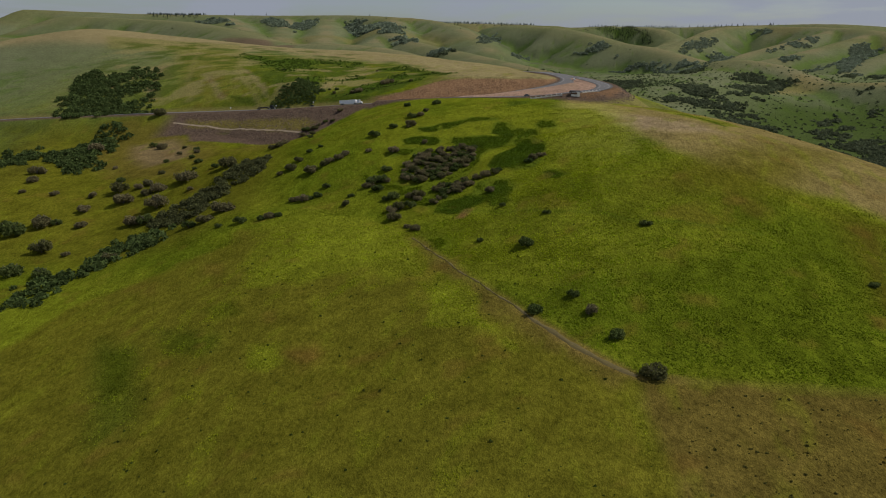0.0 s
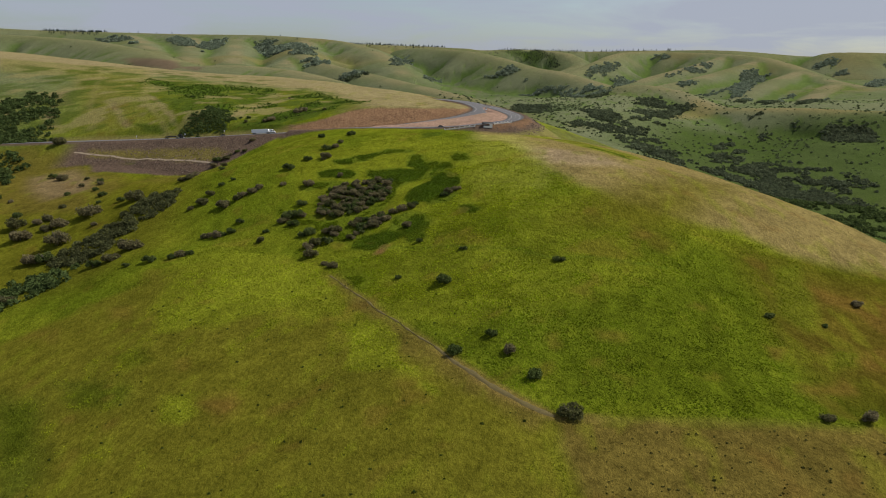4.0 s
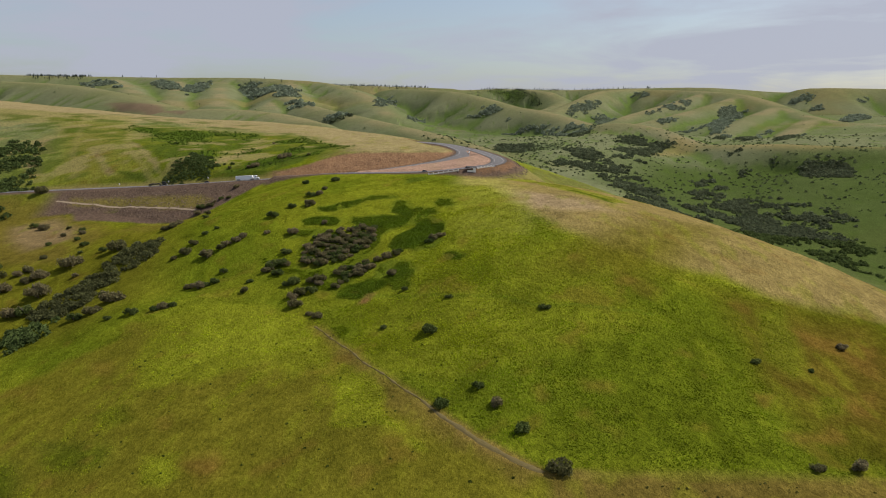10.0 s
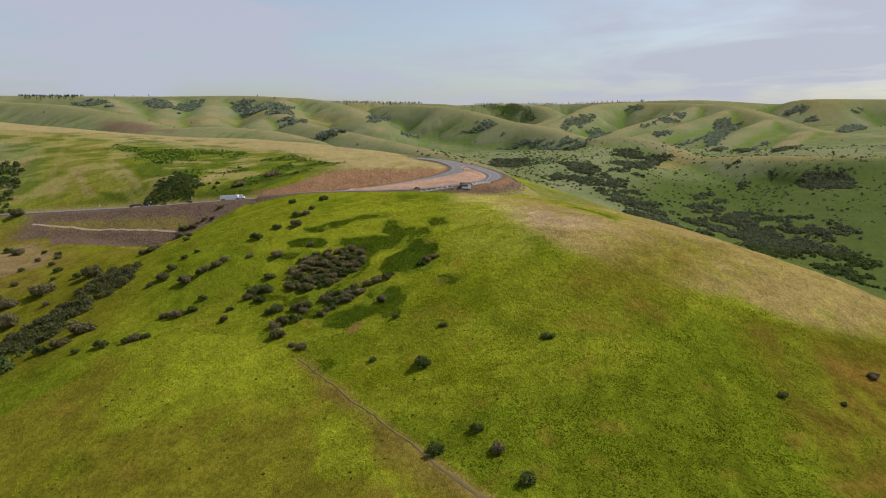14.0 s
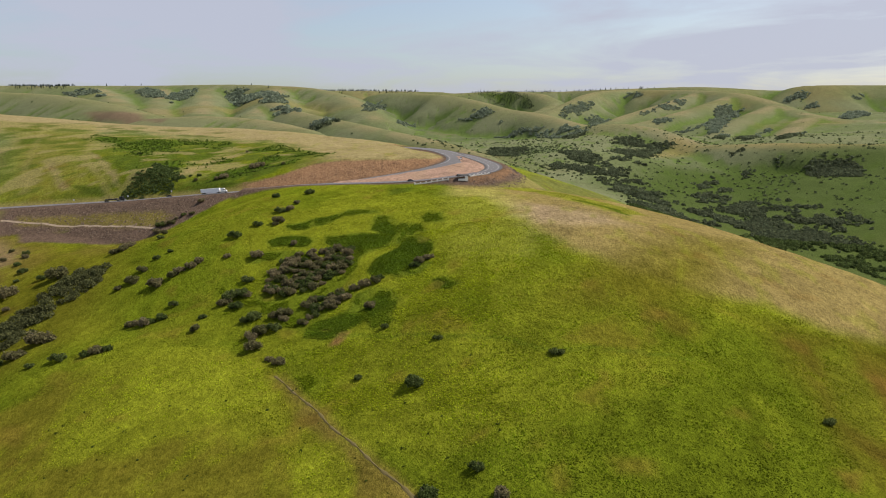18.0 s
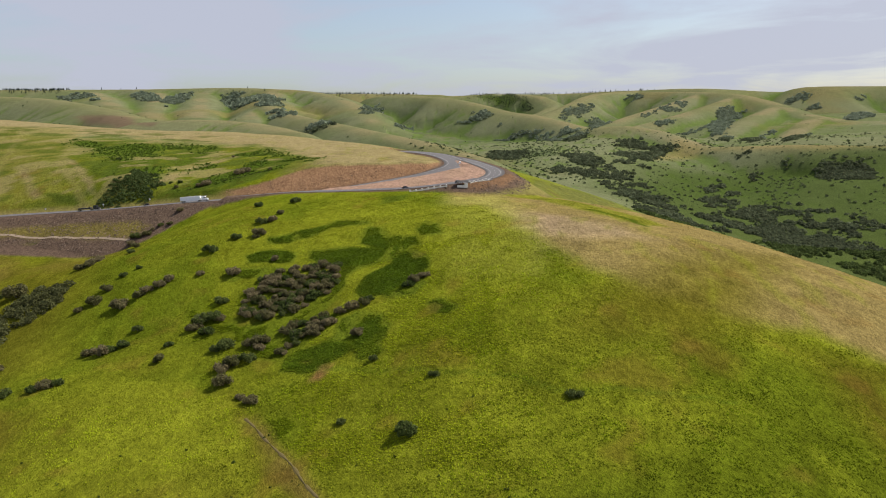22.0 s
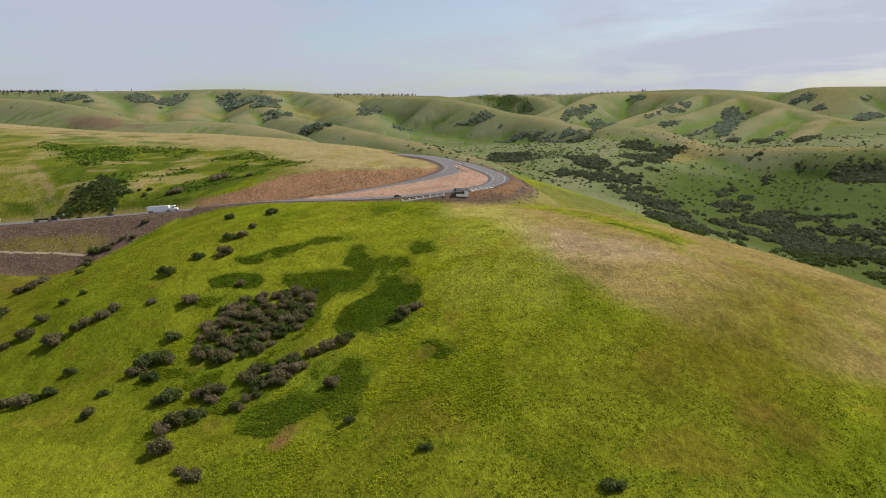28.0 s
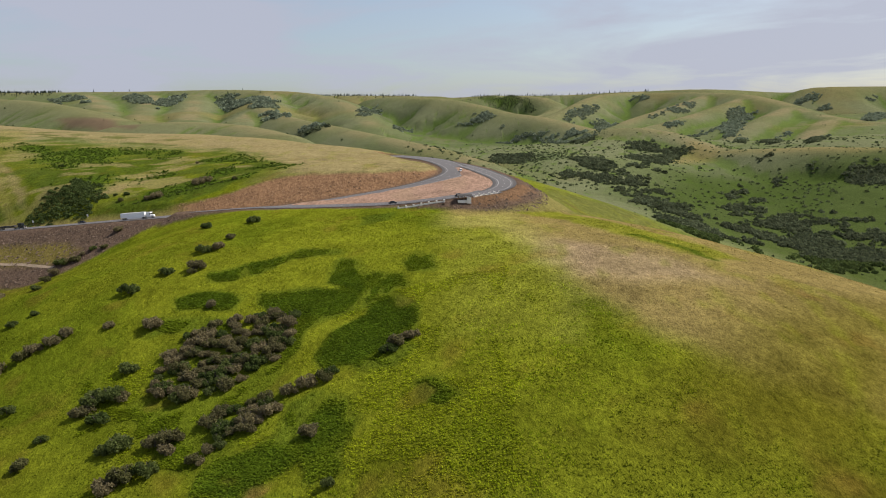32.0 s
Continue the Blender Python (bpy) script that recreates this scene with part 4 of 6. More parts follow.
BLADES = leaf_material("grass_blades")


def face_the_sky(m, share):
    """Let a fine cover of blades shade like the slope that they stand on."""
    nodes, links = m.node_tree.nodes, m.node_tree.links
    own = nodes.new("ShaderNodeNewGeometry")
    part_up = nodes.new("ShaderNodeMix")
    part_up.data_type = "VECTOR"
    part_up.inputs["Factor"].default_value = share
    part_up.inputs["B"].default_value = (0, -0.1, 1)
    links.new(own.outputs["Normal"], part_up.inputs["A"])
    unit = nodes.new("ShaderNodeVectorMath")
    unit.operation = "NORMALIZE"
    links.new(part_up.outputs["Result"], unit.inputs[0])
    for kind in ("BSDF_PRINCIPLED", "BSDF_TRANSLUCENT"):
        for node in nodes:
            if node.type == kind:
                links.new(unit.outputs["Vector"], node.inputs["Normal"])


face_the_sky(BLADES, 0.35)


def build_grass(count):
    rng = np.random.default_rng(3)
    y = 95 + 455 * rng.random(count) ** 1.25
    x = (rng.random(count) - 0.48) * (y + 150) * 1.05
    z, away, moved, color = on_ground(x, y)
    keep = (away > 4) & (fbm(x, y, 5, 71, 2) > 0.30)
    x, y, z, color = (v[keep] for v in (x, y, z, color))
    sparse = (color[:, 1] > 1.02 * color[:, 0]) | (rng.random(len(x)) < 0.5)
    x, y, z, color = (v[sparse] for v in (x, y, z, color))
    greenness = np.clip((color[:, 1] - color[:, 0]) / color[:, 1] * 4 + 0.5, 0.15, 1.2)
    tall = (0.12 + 0.28 * greenness * fbm(x, y, 12, 73, 2)) * (0.6 + 0.8 * rng.random(len(x)))
    clump = smoothstep(0.30, 0.70, 0.6 * fbm(x, y, 1.7, 72, 2) + 0.4 * fbm(x, y, 5, 75, 2))
    rank = smoothstep(0.105, 0.14, color[:, 1]) * smoothstep(0.35, 0.6, fbm(x, y, 14, 74, 2))
    tall = 0.75 * tall * (0.55 + 0.9 * clump + 0.8 * rank * clump)
    color = color * (0.70 + 0.56 * clump)[:, None] * (0.74 + 0.52 * rng.random(len(x)))[:, None] * np.array((1.04, 1.06, 0.9))
    corners, tints = [], []
    for blade in range(2):
        turn = rng.random(len(x)) * math.pi
        wide = 0.14 + 0.15 * rng.random(len(x))
        dx, dy = np.cos(turn) * wide, np.sin(turn) * wide
        lean = 0.25 * tall
        base = np.stack([x, y, z - 0.03], -1) + np.c_[rng.normal(0, 0.12, (len(x), 2)), np.zeros(len(x))]
        tip = base + np.stack([-lean + rng.normal(0, 0.1, len(x)), rng.normal(0, 0.1, len(x)), tall], -1)
        a = base + np.stack([dx, dy, 0 * dx], -1)
        b = base - np.stack([dx, dy, 0 * dx], -1)
        corners.append(np.stack([a, b, tip], 1))
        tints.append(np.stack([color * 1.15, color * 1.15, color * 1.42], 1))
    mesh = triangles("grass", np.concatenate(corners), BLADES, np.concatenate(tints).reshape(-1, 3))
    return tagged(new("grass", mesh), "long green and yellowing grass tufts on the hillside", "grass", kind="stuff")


build_grass(420000)


def build_low_growth():
    """Leafy clumps: dark ones in the patches round the thicket, yellow-green ones on the face of the spur."""
    rng = np.random.default_rng(8)
    x, y = -112 + 190 * rng.random(280000), 270 + 240 * rng.random(280000)
    z, away, moved, color = on_ground(x, y)
    dark = (color[:, 0] < 0.080) & (color[:, 1] > 1.22 * color[:, 0]) & (x < 16 + 4 * fbm(x, y, 9, 79, 2))
    herbs = (y < 440 + 30 * fbm(x, y, 30, 78, 2)) & (color[:, 0] > 0.098) & (color[:, 1] > 0.115) & (color[:, 2] < 0.02) & (rng.random(len(x)) < 0.36 * smoothstep(0.42, 0.62, fbm(x, y, 18, 77, 3))) & (x > -75 + (352 - y) * 0.78) & (x < 18 + 16 * fbm(x, y, 25, 80, 2))
    for name, chosen, size, tint, label in (
            ("low_shrubs", dark, 0.32, (1.8, 1.9, 1.2), "dark green knee-high leafy shrub patches among grass"),
            ("wild_herbs", herbs, 0.26, (1.9, 2.0, 1.0), "yellow-green broad-leaved herb clumps among grass")):
        i = np.where(chosen)[0][:44000]
        corners, tints = [], []
        for leaf in range(4):
            centre = np.stack([x[i], y[i], z[i] + 0.16], -1) + rng.normal(0, 0.25, (len(i), 3)) * np.array((1, 1, 0.35))
            u = rng.normal(0, 1, (len(i), 3)) * np.array((1, 1, 0.28))
            v = rng.normal(0, 1, (len(i), 3)) * np.array((1, 1, 0.28))
            u, v = (size * w / np.linalg.norm(w, axis=1)[:, None] for w in (u, v))
            corners.append(np.stack([centre + u, centre - 0.5 * u + v, centre - 0.5 * u - v], 1))
            shade = (0.7 + 0.7 * rng.random(len(i)))[:, None] * np.array(tint)
            tints.append(np.repeat((color[i] * shade)[:, None], 3, axis=1))
        mesh = triangles(name, np.concatenate(corners), BLADES, np.concatenate(tints).reshape(-1, 3))
        tagged(new(name, mesh), label, "shrubs" if name == "low_shrubs" else "herbs", kind="stuff")


build_low_growth()


def build_tufts(name, count, lx, hx, ly, hy, seed, tint, label):
    """Stands of taller pale grass, in loose drifts among the rest."""
    rng = np.random.default_rng(seed)
    x, y = lx + (hx - lx) * rng.random(count), ly + (hy - ly) * rng.random(count)
    z, away, moved, color = on_ground(x, y)
    drift = smoothstep(0.46, 0.64, fbm(x, y, 11, seed, 3)) * smoothstep(0.35, 0.6, fbm(x, y, 3.0, seed + 4, 2))
    keep = (rng.random(count) < 0.08 + 0.92 * drift) & (color[:, 1] > 0.082) & (color[:, 1] > 0.98 * color[:, 0])
    x, y, z, color = (v[keep] for v in (x, y, z, color))
    shade = np.maximum(color, np.array((0.082, 0.094, 0.006))) * np.array(tint)
    corners, tints = [], []
    for blade in range(5):
        turn, tall = rng.random(len(x)) * math.pi, 0.28 + 0.40 * rng.random(len(x))
        wide = 0.07 + 0.09 * rng.random(len(x))
        base = np.stack([x, y, z - 0.03], -1) + np.c_[rng.normal(0, 0.28, (len(x), 2)), np.zeros(len(x))]
        tip = base + np.stack([rng.normal(-0.12, 0.12, len(x)), rng.normal(0, 0.12, len(x)), tall], -1)
        across = np.stack([np.cos(turn) * wide, np.sin(turn) * wide, 0 * wide], -1)
        corners.append(np.stack([base + across, base - across, tip], 1))
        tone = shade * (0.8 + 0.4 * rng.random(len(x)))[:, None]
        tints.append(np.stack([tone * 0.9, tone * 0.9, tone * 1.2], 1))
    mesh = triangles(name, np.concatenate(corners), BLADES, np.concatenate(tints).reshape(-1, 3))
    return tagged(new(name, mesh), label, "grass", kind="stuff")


build_tufts("tall_grass", 42000, -170, 34, 105, 352, 121, (2.4, 2.6, 1.5), "drifts of tall pale yellow-green grass on the knoll")
build_tufts("meadow_grass", 30000, 12, 175, 198, 430, 131, (2.5, 2.75, 1.5), "drifts of tall green grass on the spur")

# ---- shrubs ----
OLIVE_LEAVES = leaf_material("olive_leaves", False, (0.096, 0.099, 0.037), (0.192, 0.162, 0.088))
GREEN_LEAVES = leaf_material("green_leaves", False, (0.062, 0.090, 0.024), (0.100, 0.125, 0.038))
BARK = plain("bark", (0.10, 0.085, 0.07), 0.9, 0, 0.4, 12)


def crown(seed, count, leaf, flat):
    """Leaves on uneven lobes, with gaps, for a shrub one metre across."""
    rng = np.random.default_rng(seed)
    lobes = rng.integers(9, 14)
    angle = rng.random(lobes) * 6.283
    out = 0.40 * np.sqrt(rng.random(lobes))
    centre = np.stack([np.cos(angle) * out, np.sin(angle) * out * 0.85, flat * (0.12 + 0.30 * rng.random(lobes) * (1 - 1.6 * out))], -1)
    radius = 0.13 + 0.11 * rng.random(lobes)
    which = rng.integers(0, lobes, count)
    way = rng.normal(0, 1, (count, 3))
    way /= np.linalg.norm(way, axis=1)[:, None]
    spot = centre[which] + way * (radius[which] * (0.55 + 0.5 * rng.random(count)))[:, None]
    spot[:, 2] = np.abs(spot[:, 2]) + 0.02
    u = rng.normal(0, 1, (count, 3)) + way * 0.2
    v = np.cross(u, way + rng.normal(0, 0.5, (count, 3)))
    u, v = (w / np.linalg.norm(w, axis=1)[:, None] for w in (u, v))
    size = (leaf * (0.6 + 0.8 * rng.random(count)))[:, None]
    return np.stack([spot + u * size, spot - u * size * 0.6 + v * size * 0.8, spot - u * size * 0.6 - v * size * 0.8], 1)


def limbs(bm, seed, flat):
    """A short trunk that parts into tapered limbs."""
    rng = random.Random(seed)
    def limb(a, b, ra, rb):
        axis = (b - a).normalized()
        side = axis.orthogonal().normalized()
        other = axis.cross(side)
        rings = [[bm.verts.new(p + (side * math.cos(k * 1.2566) + other * math.sin(k * 1.2566)) * r) for k in range(5)] for p, r in ((a, ra), (b, rb))]
        for k in range(5):
            bm.faces.new((rings[0][k], rings[0][(k + 1) % 5], rings[1][(k + 1) % 5], rings[1][k]))
    fork = Vector((0, 0, 0.10 * flat))
    limb(Vector((0, 0, -0.06)), fork, 0.035, 0.028)
    for n in range(6):
        turn = n * 1.05 + rng.random()
        end = Vector((math.cos(turn) * 0.26, math.sin(turn) * 0.26, flat * (0.30 + 0.2 * rng.random())))
        limb(fork, end, 0.018, 0.006)


def shrub_kind(seed, material, flat, label, group, leaf=0.046, count=1300):
    thing = tagged(new("shrub"), label, "shrub", group)
    bm = bmesh.new()
    limbs(bm, seed, flat)
    part("trunk", bm, BARK, thing)
    mesh = triangles("crown", crown(seed, count, leaf, flat), material)
    ob = new("crown", mesh)
    ob.parent = thing
    return thing


KINDS = {}


def plant(kind, x, y, size, turn):
    """A shrub of that width, the first of its kind or a copy."""
    first = KINDS[kind].get("size", 1.0)
    grow = size / first
    m = Matrix.Translation((x, y, height(x, y) - 0.05)) @ Matrix.Rotation(turn, 4, "Z") @ Matrix.Diagonal((grow, grow, grow, 1))
    if "size" in KINDS[kind]:
        copy_thing(KINDS[kind]["thing"], m)
    else:
        KINDS[kind]["thing"].matrix_basis = m
        KINDS[kind]["size"] = size


for number in range(6):
    grey = number % 3 != 2
    KINDS[number] = {"thing": shrub_kind(
        100 + number, OLIVE_LEAVES if grey else GREEN_LEAVES, (0.95, 1.1, 1.0, 0.8, 1.2, 0.9)[number],
        ("grey-olive twiggy shrub with an uneven crown on grass", "dark green dense round shrub on grass")[not grey], "shrubs on the near hill")}
KINDS["low"] = {"thing": shrub_kind(120, GREEN_LEAVES, 0.45, "low spreading dark green shrub in long grass", "low shrubs in the grass")}


def plant_all(rows, seed, low_below=0.0):
    rng = random.Random(seed)
    for x, y, size in rows:
        kind = "low" if size < low_below else rng.choice((0, 1, 3, 4, 2, 5))
        plant(kind, x, y, size * rng.uniform(1.0, 1.2), rng.random() * 6.28)


def fill(outline, gap, seed):
    """Places in an outline about a gap apart."""
    rng = np.random.default_rng(seed)
    o = np.array(outline, float)
    (lx, ly), (hx, hy) = o.min(0), o.max(0)
    i, j = (v.ravel() for v in np.meshgrid(np.arange(int((hx - lx) / gap) + 1), np.arange(int((hy - ly) / gap) + 1), indexing="ij"))
    x, y = lx + (i + 0.05 + 0.9 * rng.random(len(i))) * gap, ly + (j + 0.05 + 0.9 * rng.random(len(i))) * gap
    inside = within(x, y, o) > -0.2 * gap
    return np.stack([x, y, gap * (1.0 + 0.75 * rng.random(len(i)) ** 1.5)], -1)[inside]


plant_all(((-144, 441, 6.5), (-141, 444, 6.6), (-136, 446, 6.6), (-133, 451, 6.2), (-151, 435, 9.1), (-167, 457, 6.1), (-169, 446, 7.6), (-175, 443, 5.9), (-163, 469, 5.1), (-157, 475, 4.1), (-117, 452, 4.3), (-100, 448, 7.6), (-99, 425, 7), (-106, 406, 7), (-104, 411, 7.6), (-99, 412, 7.6), (-96, 411, 5), (-99, 401, 6.9), (-135, 415, 5.1), (-151, 402, 7.3), (-145, 399, 7.3), (-142, 402, 4.9), (-137, 404, 5.7), (-114, 384, 5.7), (-114, 396, 4), (-87, 387, 8.5), (-91, 386, 4.6)), 1)
plant_all(((-76, 386, 7.3), (-72, 387, 7.3), (-72, 383, 6.4), (-84, 370, 6.5), (-80, 373, 7.3), (-75, 375, 6.6), (-80, 359, 7.9), (-66, 345, 5.5), (-40, 399, 5.6), (-35, 401, 6.5), (-30, 403, 6.1), (-28, 405, 4.5), (-11, 410, 5.4), (-8, 413, 5.9), (-4, 416, 5.5), (-30, 376, 6.2), (-22, 354, 3.7), (-81, 458, 4.9), (-88, 554, 6.9), (-110, 549, 5.6), (-91, 524, 4.7), (-99, 508, 6.7), (-93, 510, 5.6), (-96, 490, 6.9), (-97, 486, 4.2), (-108, 488, 5.8), (-119, 475, 7.7), (-183, 616, 6.5)), 2)
plant_all(((-338, 587, 9.2), (-350, 595, 7.4), (-269, 516, 7.3), (-294, 564, 7), (-287, 541, 5.9), (-308, 562, 5.3), (-315, 584, 4.6), (-264, 500, 3.9), (-293, 504, 5.5), (-278, 470, 11.1), (-292, 482, 9.5), (-248, 460, 4.3), (-264, 442, 15.3), (-285, 465, 7.3), (-231, 487, 13), (-244, 493, 6.2), (-196, 400, 13.9), (-174, 373, 7.7), (-160, 371, 5.2), (-156, 373, 6.0), (-151, 374, 5.0), (-203, 389, 9.2), (-213, 387, 9.2), (-187, 373, 4.1)), 3)
plant_all(((-296, 454, 13.7), (-310, 473, 14.2), (-297, 476, 7.1), (-259, 478, 15.8), (-250, 363, 9.4), (-269, 423, 14.3), (-400, 608, 9.8), (-371, 648, 12.5), (-322, 494, 7.4), (-348, 530, 6.1), (-308, 539, 5.3)), 4)
plant_all(((-8, 306, 7.8), (-2, 242, 6.4), (12, 248, 5.2), (18, 234, 5.4), (36, 198, 7.9), (175, 296, 5), (118, 200, 4.3), (132, 202, 5.4), (-71, 348, 3.6), (-30, 322, 3.3)), 5)
plant_all(((-349, 407, 16.5), (-337, 422, 18.4), (-328, 424, 7.7), (-308, 422, 9.1), (-319, 442, 8.7), (-311, 385, 12.8), (-291, 380, 5.6), (-308, 353, 14.6), (-285, 349, 11.7), (-407, 515, 12.8), (-396, 495, 11.4), (-387, 470, 5.1), (-360, 470, 5.9), (-328, 467, 6.6), (-400, 587, 13.1), (-299, 575, 5.8), (-261, 422, 10.5)), 6)
plant_all(((44, 304, 5.8), (1, 330, 4.7), (126, 270, 5.5), (149, 270, 3.2), (26, 219, 7.4)), 9, 99)
for n in range(30):
    s = n / 29
    plant('low', -193 + 59 * s + 1.5 * math.sin(5 * s), 664 + 26 * s + 2.0 * math.sin(3.1 * s), 2.0 + 0.8 * math.sin(n * 2.3), n)
plant_all(((-161, 696, 9), (-156, 699, 7), (-181, 672, 8), (-186, 669, 6), (-213, 683, 3.5), (-206, 684, 4.5), (-287, 760, 5), (-189, 781, 3.5), (-134, 690, 4), (-205, 672, 4.5), (-208, 595, 7.5), (-200, 596, 6.2), (-205, 596, 5.5), (-209, 589, 6.1), (-180, 527, 5.2), (-177, 513, 4.5), (-200, 517, 7.3), (-200, 509, 6.6), (-205, 509, 6.6), (-199, 521, 5.1), (-198, 600, 4.1), (-193, 603, 4.9), (-186, 603, 4.2)), 31)
plant_all(fill(((-83, 440), (-70, 447), (-46, 445), (-44, 434), (-47, 421), (-55, 413), (-64, 408), (-74, 402), (-85, 410), (-88, 422), (-87, 430)), 3.85, 83), 40)
plant_all(fill(((-64, 396), (-46, 401), (-43, 393), (-49, 383), (-55, 374), (-61, 375), (-61, 384)), 3.9, 52), 25)
GULLY_EDGE = np.array(((-257, 418), (-250, 433), (-237, 450), (-229, 477), (-216, 489), (-196, 482), (-192, 461), (-202, 445), (-210, 417), (-228, 392)), float)
GULLY = fill(GULLY_EDGE, 4.4, 70)


# ---- shrubs and woods far off ----
FAR_LEAVES = leaf_material("far_leaves")


def build_far_shrubs(name, x, y, size, leaves, label, category, tone, seed):
    """Uneven clumps of leaves, too many to count, in one mesh."""
    rng = np.random.default_rng(seed)
    z = on_ground(x, y)[0]
    corners, tints = [], []
    shade = 0.7 + 0.6 * rng.random(len(x))
    for leaf in range(leaves):
        way = rng.normal(0, 1, (len(x), 3))
        way /= np.linalg.norm(way, axis=1)[:, None]
        way[:, 2] = np.abs(way[:, 2]) * 0.9
        spot = np.stack([x, y, z], -1) + way * (size * (0.28 + 0.2 * rng.random(len(x))))[:, None]
        u = rng.normal(0, 1, (len(x), 3))
        v = np.cross(u, way + rng.normal(0, 0.4, (len(x), 3)))
        u, v = (w / np.linalg.norm(w, axis=1)[:, None] for w in (u, v))
        s = (size * (0.16 + 0.12 * rng.random(len(x))) * math.sqrt(20 / leaves))[:, None]
        corners.append(np.stack([spot + u * s, spot - 0.6 * u * s + 0.9 * v * s, spot - 0.6 * u * s - 0.9 * v * s], 1))
        tint = np.array(tone)[None] * (shade * (0.75 + 0.5 * rng.random(len(x))))[:, None]
        tints.append(np.repeat(tint[:, None], 3, axis=1))
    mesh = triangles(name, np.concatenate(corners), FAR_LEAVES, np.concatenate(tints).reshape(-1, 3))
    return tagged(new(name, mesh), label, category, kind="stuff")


def strewn(count, lx, hx, ly, hy, seed):
    rng = np.random.default_rng(seed)
    return lx + (hx - lx) * rng.random(count), ly + (hy - ly) * rng.random(count)


FAR_THICKETS = []


def thicket(gap, *outline, full=0.0):
    """Shrubs in an outline, with clearings and strays round it."""
    o = np.array(outline, float)
    wide = o.mean(0) + (o - o.mean(0)) * 1.5
    rows = fill(wide, gap * 0.62, len(FAR_THICKETS) + 7)
    depth = within(rows[:, 0], rows[:, 1], o) / gap
    chance = smoothstep(-2.2, 1.6, depth) * smoothstep(0.36 - full, 0.54 - full, fbm(rows[:, 0], rows[:, 1], gap * 4, 87, 3))
    keep = np.random.default_rng(len(FAR_THICKETS)).random(len(rows)) < chance
    FAR_THICKETS.extend(map(tuple, rows[keep]))


thicket(12, (293, 2264), (326, 2248), (380, 2160), (381, 2008), (334, 1920), (304, 2104))
thicket(11, (181, 2352), (211, 2376), (259, 2312), (282, 2280), (257, 2288), (206, 2320))
thicket(10, (105, 1600), (127, 1648), (164, 1640), (175, 1576), (150, 1512), (118, 1536))
thicket(9, (148, 1640), (163, 1688), (181, 1688), (185, 1632), (171, 1592), (153, 1592))
thicket(9, (232, 1480), (264, 1560), (299, 1560), (302, 1496), (274, 1440), (240, 1432))
thicket(9, (232, 1376), (246, 1408), (262, 1408), (263, 1376), (247, 1336), (234, 1344))
thicket(9, (203, 1376), (212, 1400), (224, 1400), (225, 1376), (215, 1352), (204, 1352))
thicket(9, (254, 1352), (266, 1376), (282, 1384), (283, 1360), (269, 1328), (252, 1312))
thicket(9, (259, 1432), (277, 1472), (298, 1480), (298, 1440), (281, 1408), (261, 1400))
thicket(11, (428, 1848), (470, 1880), (516, 1808), (525, 1736), (494, 1736), (439, 1768))
thicket(11, (331, 1488), (411, 1696), (484, 1760), (498, 1712), (432, 1584), (348, 1464))
thicket(10, (299, 1400), (320, 1440), (349, 1472), (356, 1456), (335, 1416), (307, 1392))
thicket(9, (495, 1768), (509, 1776), (528, 1760), (529, 1728), (515, 1720), (497, 1736))
thicket(9, (266, 1288), (292, 1344), (322, 1368), (327, 1344), (301, 1288), (270, 1256))
thicket(9, (340, 1400), (355, 1424), (378, 1448), (381, 1432), (366, 1408), (345, 1384))
thicket(8, (273, 1224), (302, 1280), (340, 1304), (349, 1280), (319, 1232), (281, 1200))
thicket(8, (259, 1162), (300, 1216), (354, 1208), (359, 1146), (318, 1100), (266, 1096))
thicket(8, (264, 1030), (305, 1119), (342, 1142), (343, 1105), (306, 1041), (248, 940))
thicket(8, (313, 1054), (339, 1098), (368, 1118), (375, 1104), (355, 1080), (321, 1048))
thicket(8, (247, 883), (308, 1025), (339, 1038), (332, 987))
thicket(8, (328, 961), (349, 979), (348, 959))
thicket(8, (372, 1092), (403, 1128), (444, 1148), (455, 1136), (424, 1104), (382, 1080))
thicket(8, (414, 1192), (439, 1232), (463, 1240), (463, 1216), (442, 1190), (417, 1178))
thicket(8, (452, 1174), (483, 1198), (521, 1190), (536, 1180), (508, 1164), (465, 1160))
thicket(8, (365, 1026), (408, 1074), (464, 1102), (480, 1090), (442, 1058), (385, 1024))
thicket(8, (472, 1090), (518, 1138), (557, 1126), (557, 1088), (515, 1050), (471, 1046))
thicket(8, (384, 970), (441, 1031), (499, 1037), (512, 1011), (468, 981), (400, 950))
thicket(8, (507, 1178), (531, 1208), (540, 1190), (536, 1168), (519, 1152), (503, 1152))
thicket(8, (484, 1012), (507, 1036), (526, 1038), (522, 1016), (500, 993), (480, 990))
thicket(10, (688, 1400), (716, 1424), (739, 1408), (736, 1376), (693, 1328), (672, 1344))
thicket(9, (470, 1376), (494, 1416), (521, 1440), (506, 1384), (478, 1336), (460, 1328))
thicket(9, (563, 1432), (582, 1456), (600, 1464), (608, 1464), (586, 1432), (563, 1416))
thicket(9, (597, 1552), (600, 1544), (617, 1552), (616, 1536), (613, 1544), (597, 1536))
thicket(9, (393, 1196), (416, 1232), (447, 1264), (446, 1240), (431, 1224), (402, 1194))
thicket(9, (479, 1320), (493, 1336), (504, 1328), (508, 1320), (494, 1304), (480, 1304))
thicket(9, (641, 1480), (647, 1480), (661, 1480), (660, 1464), (653, 1464), (648, 1480))
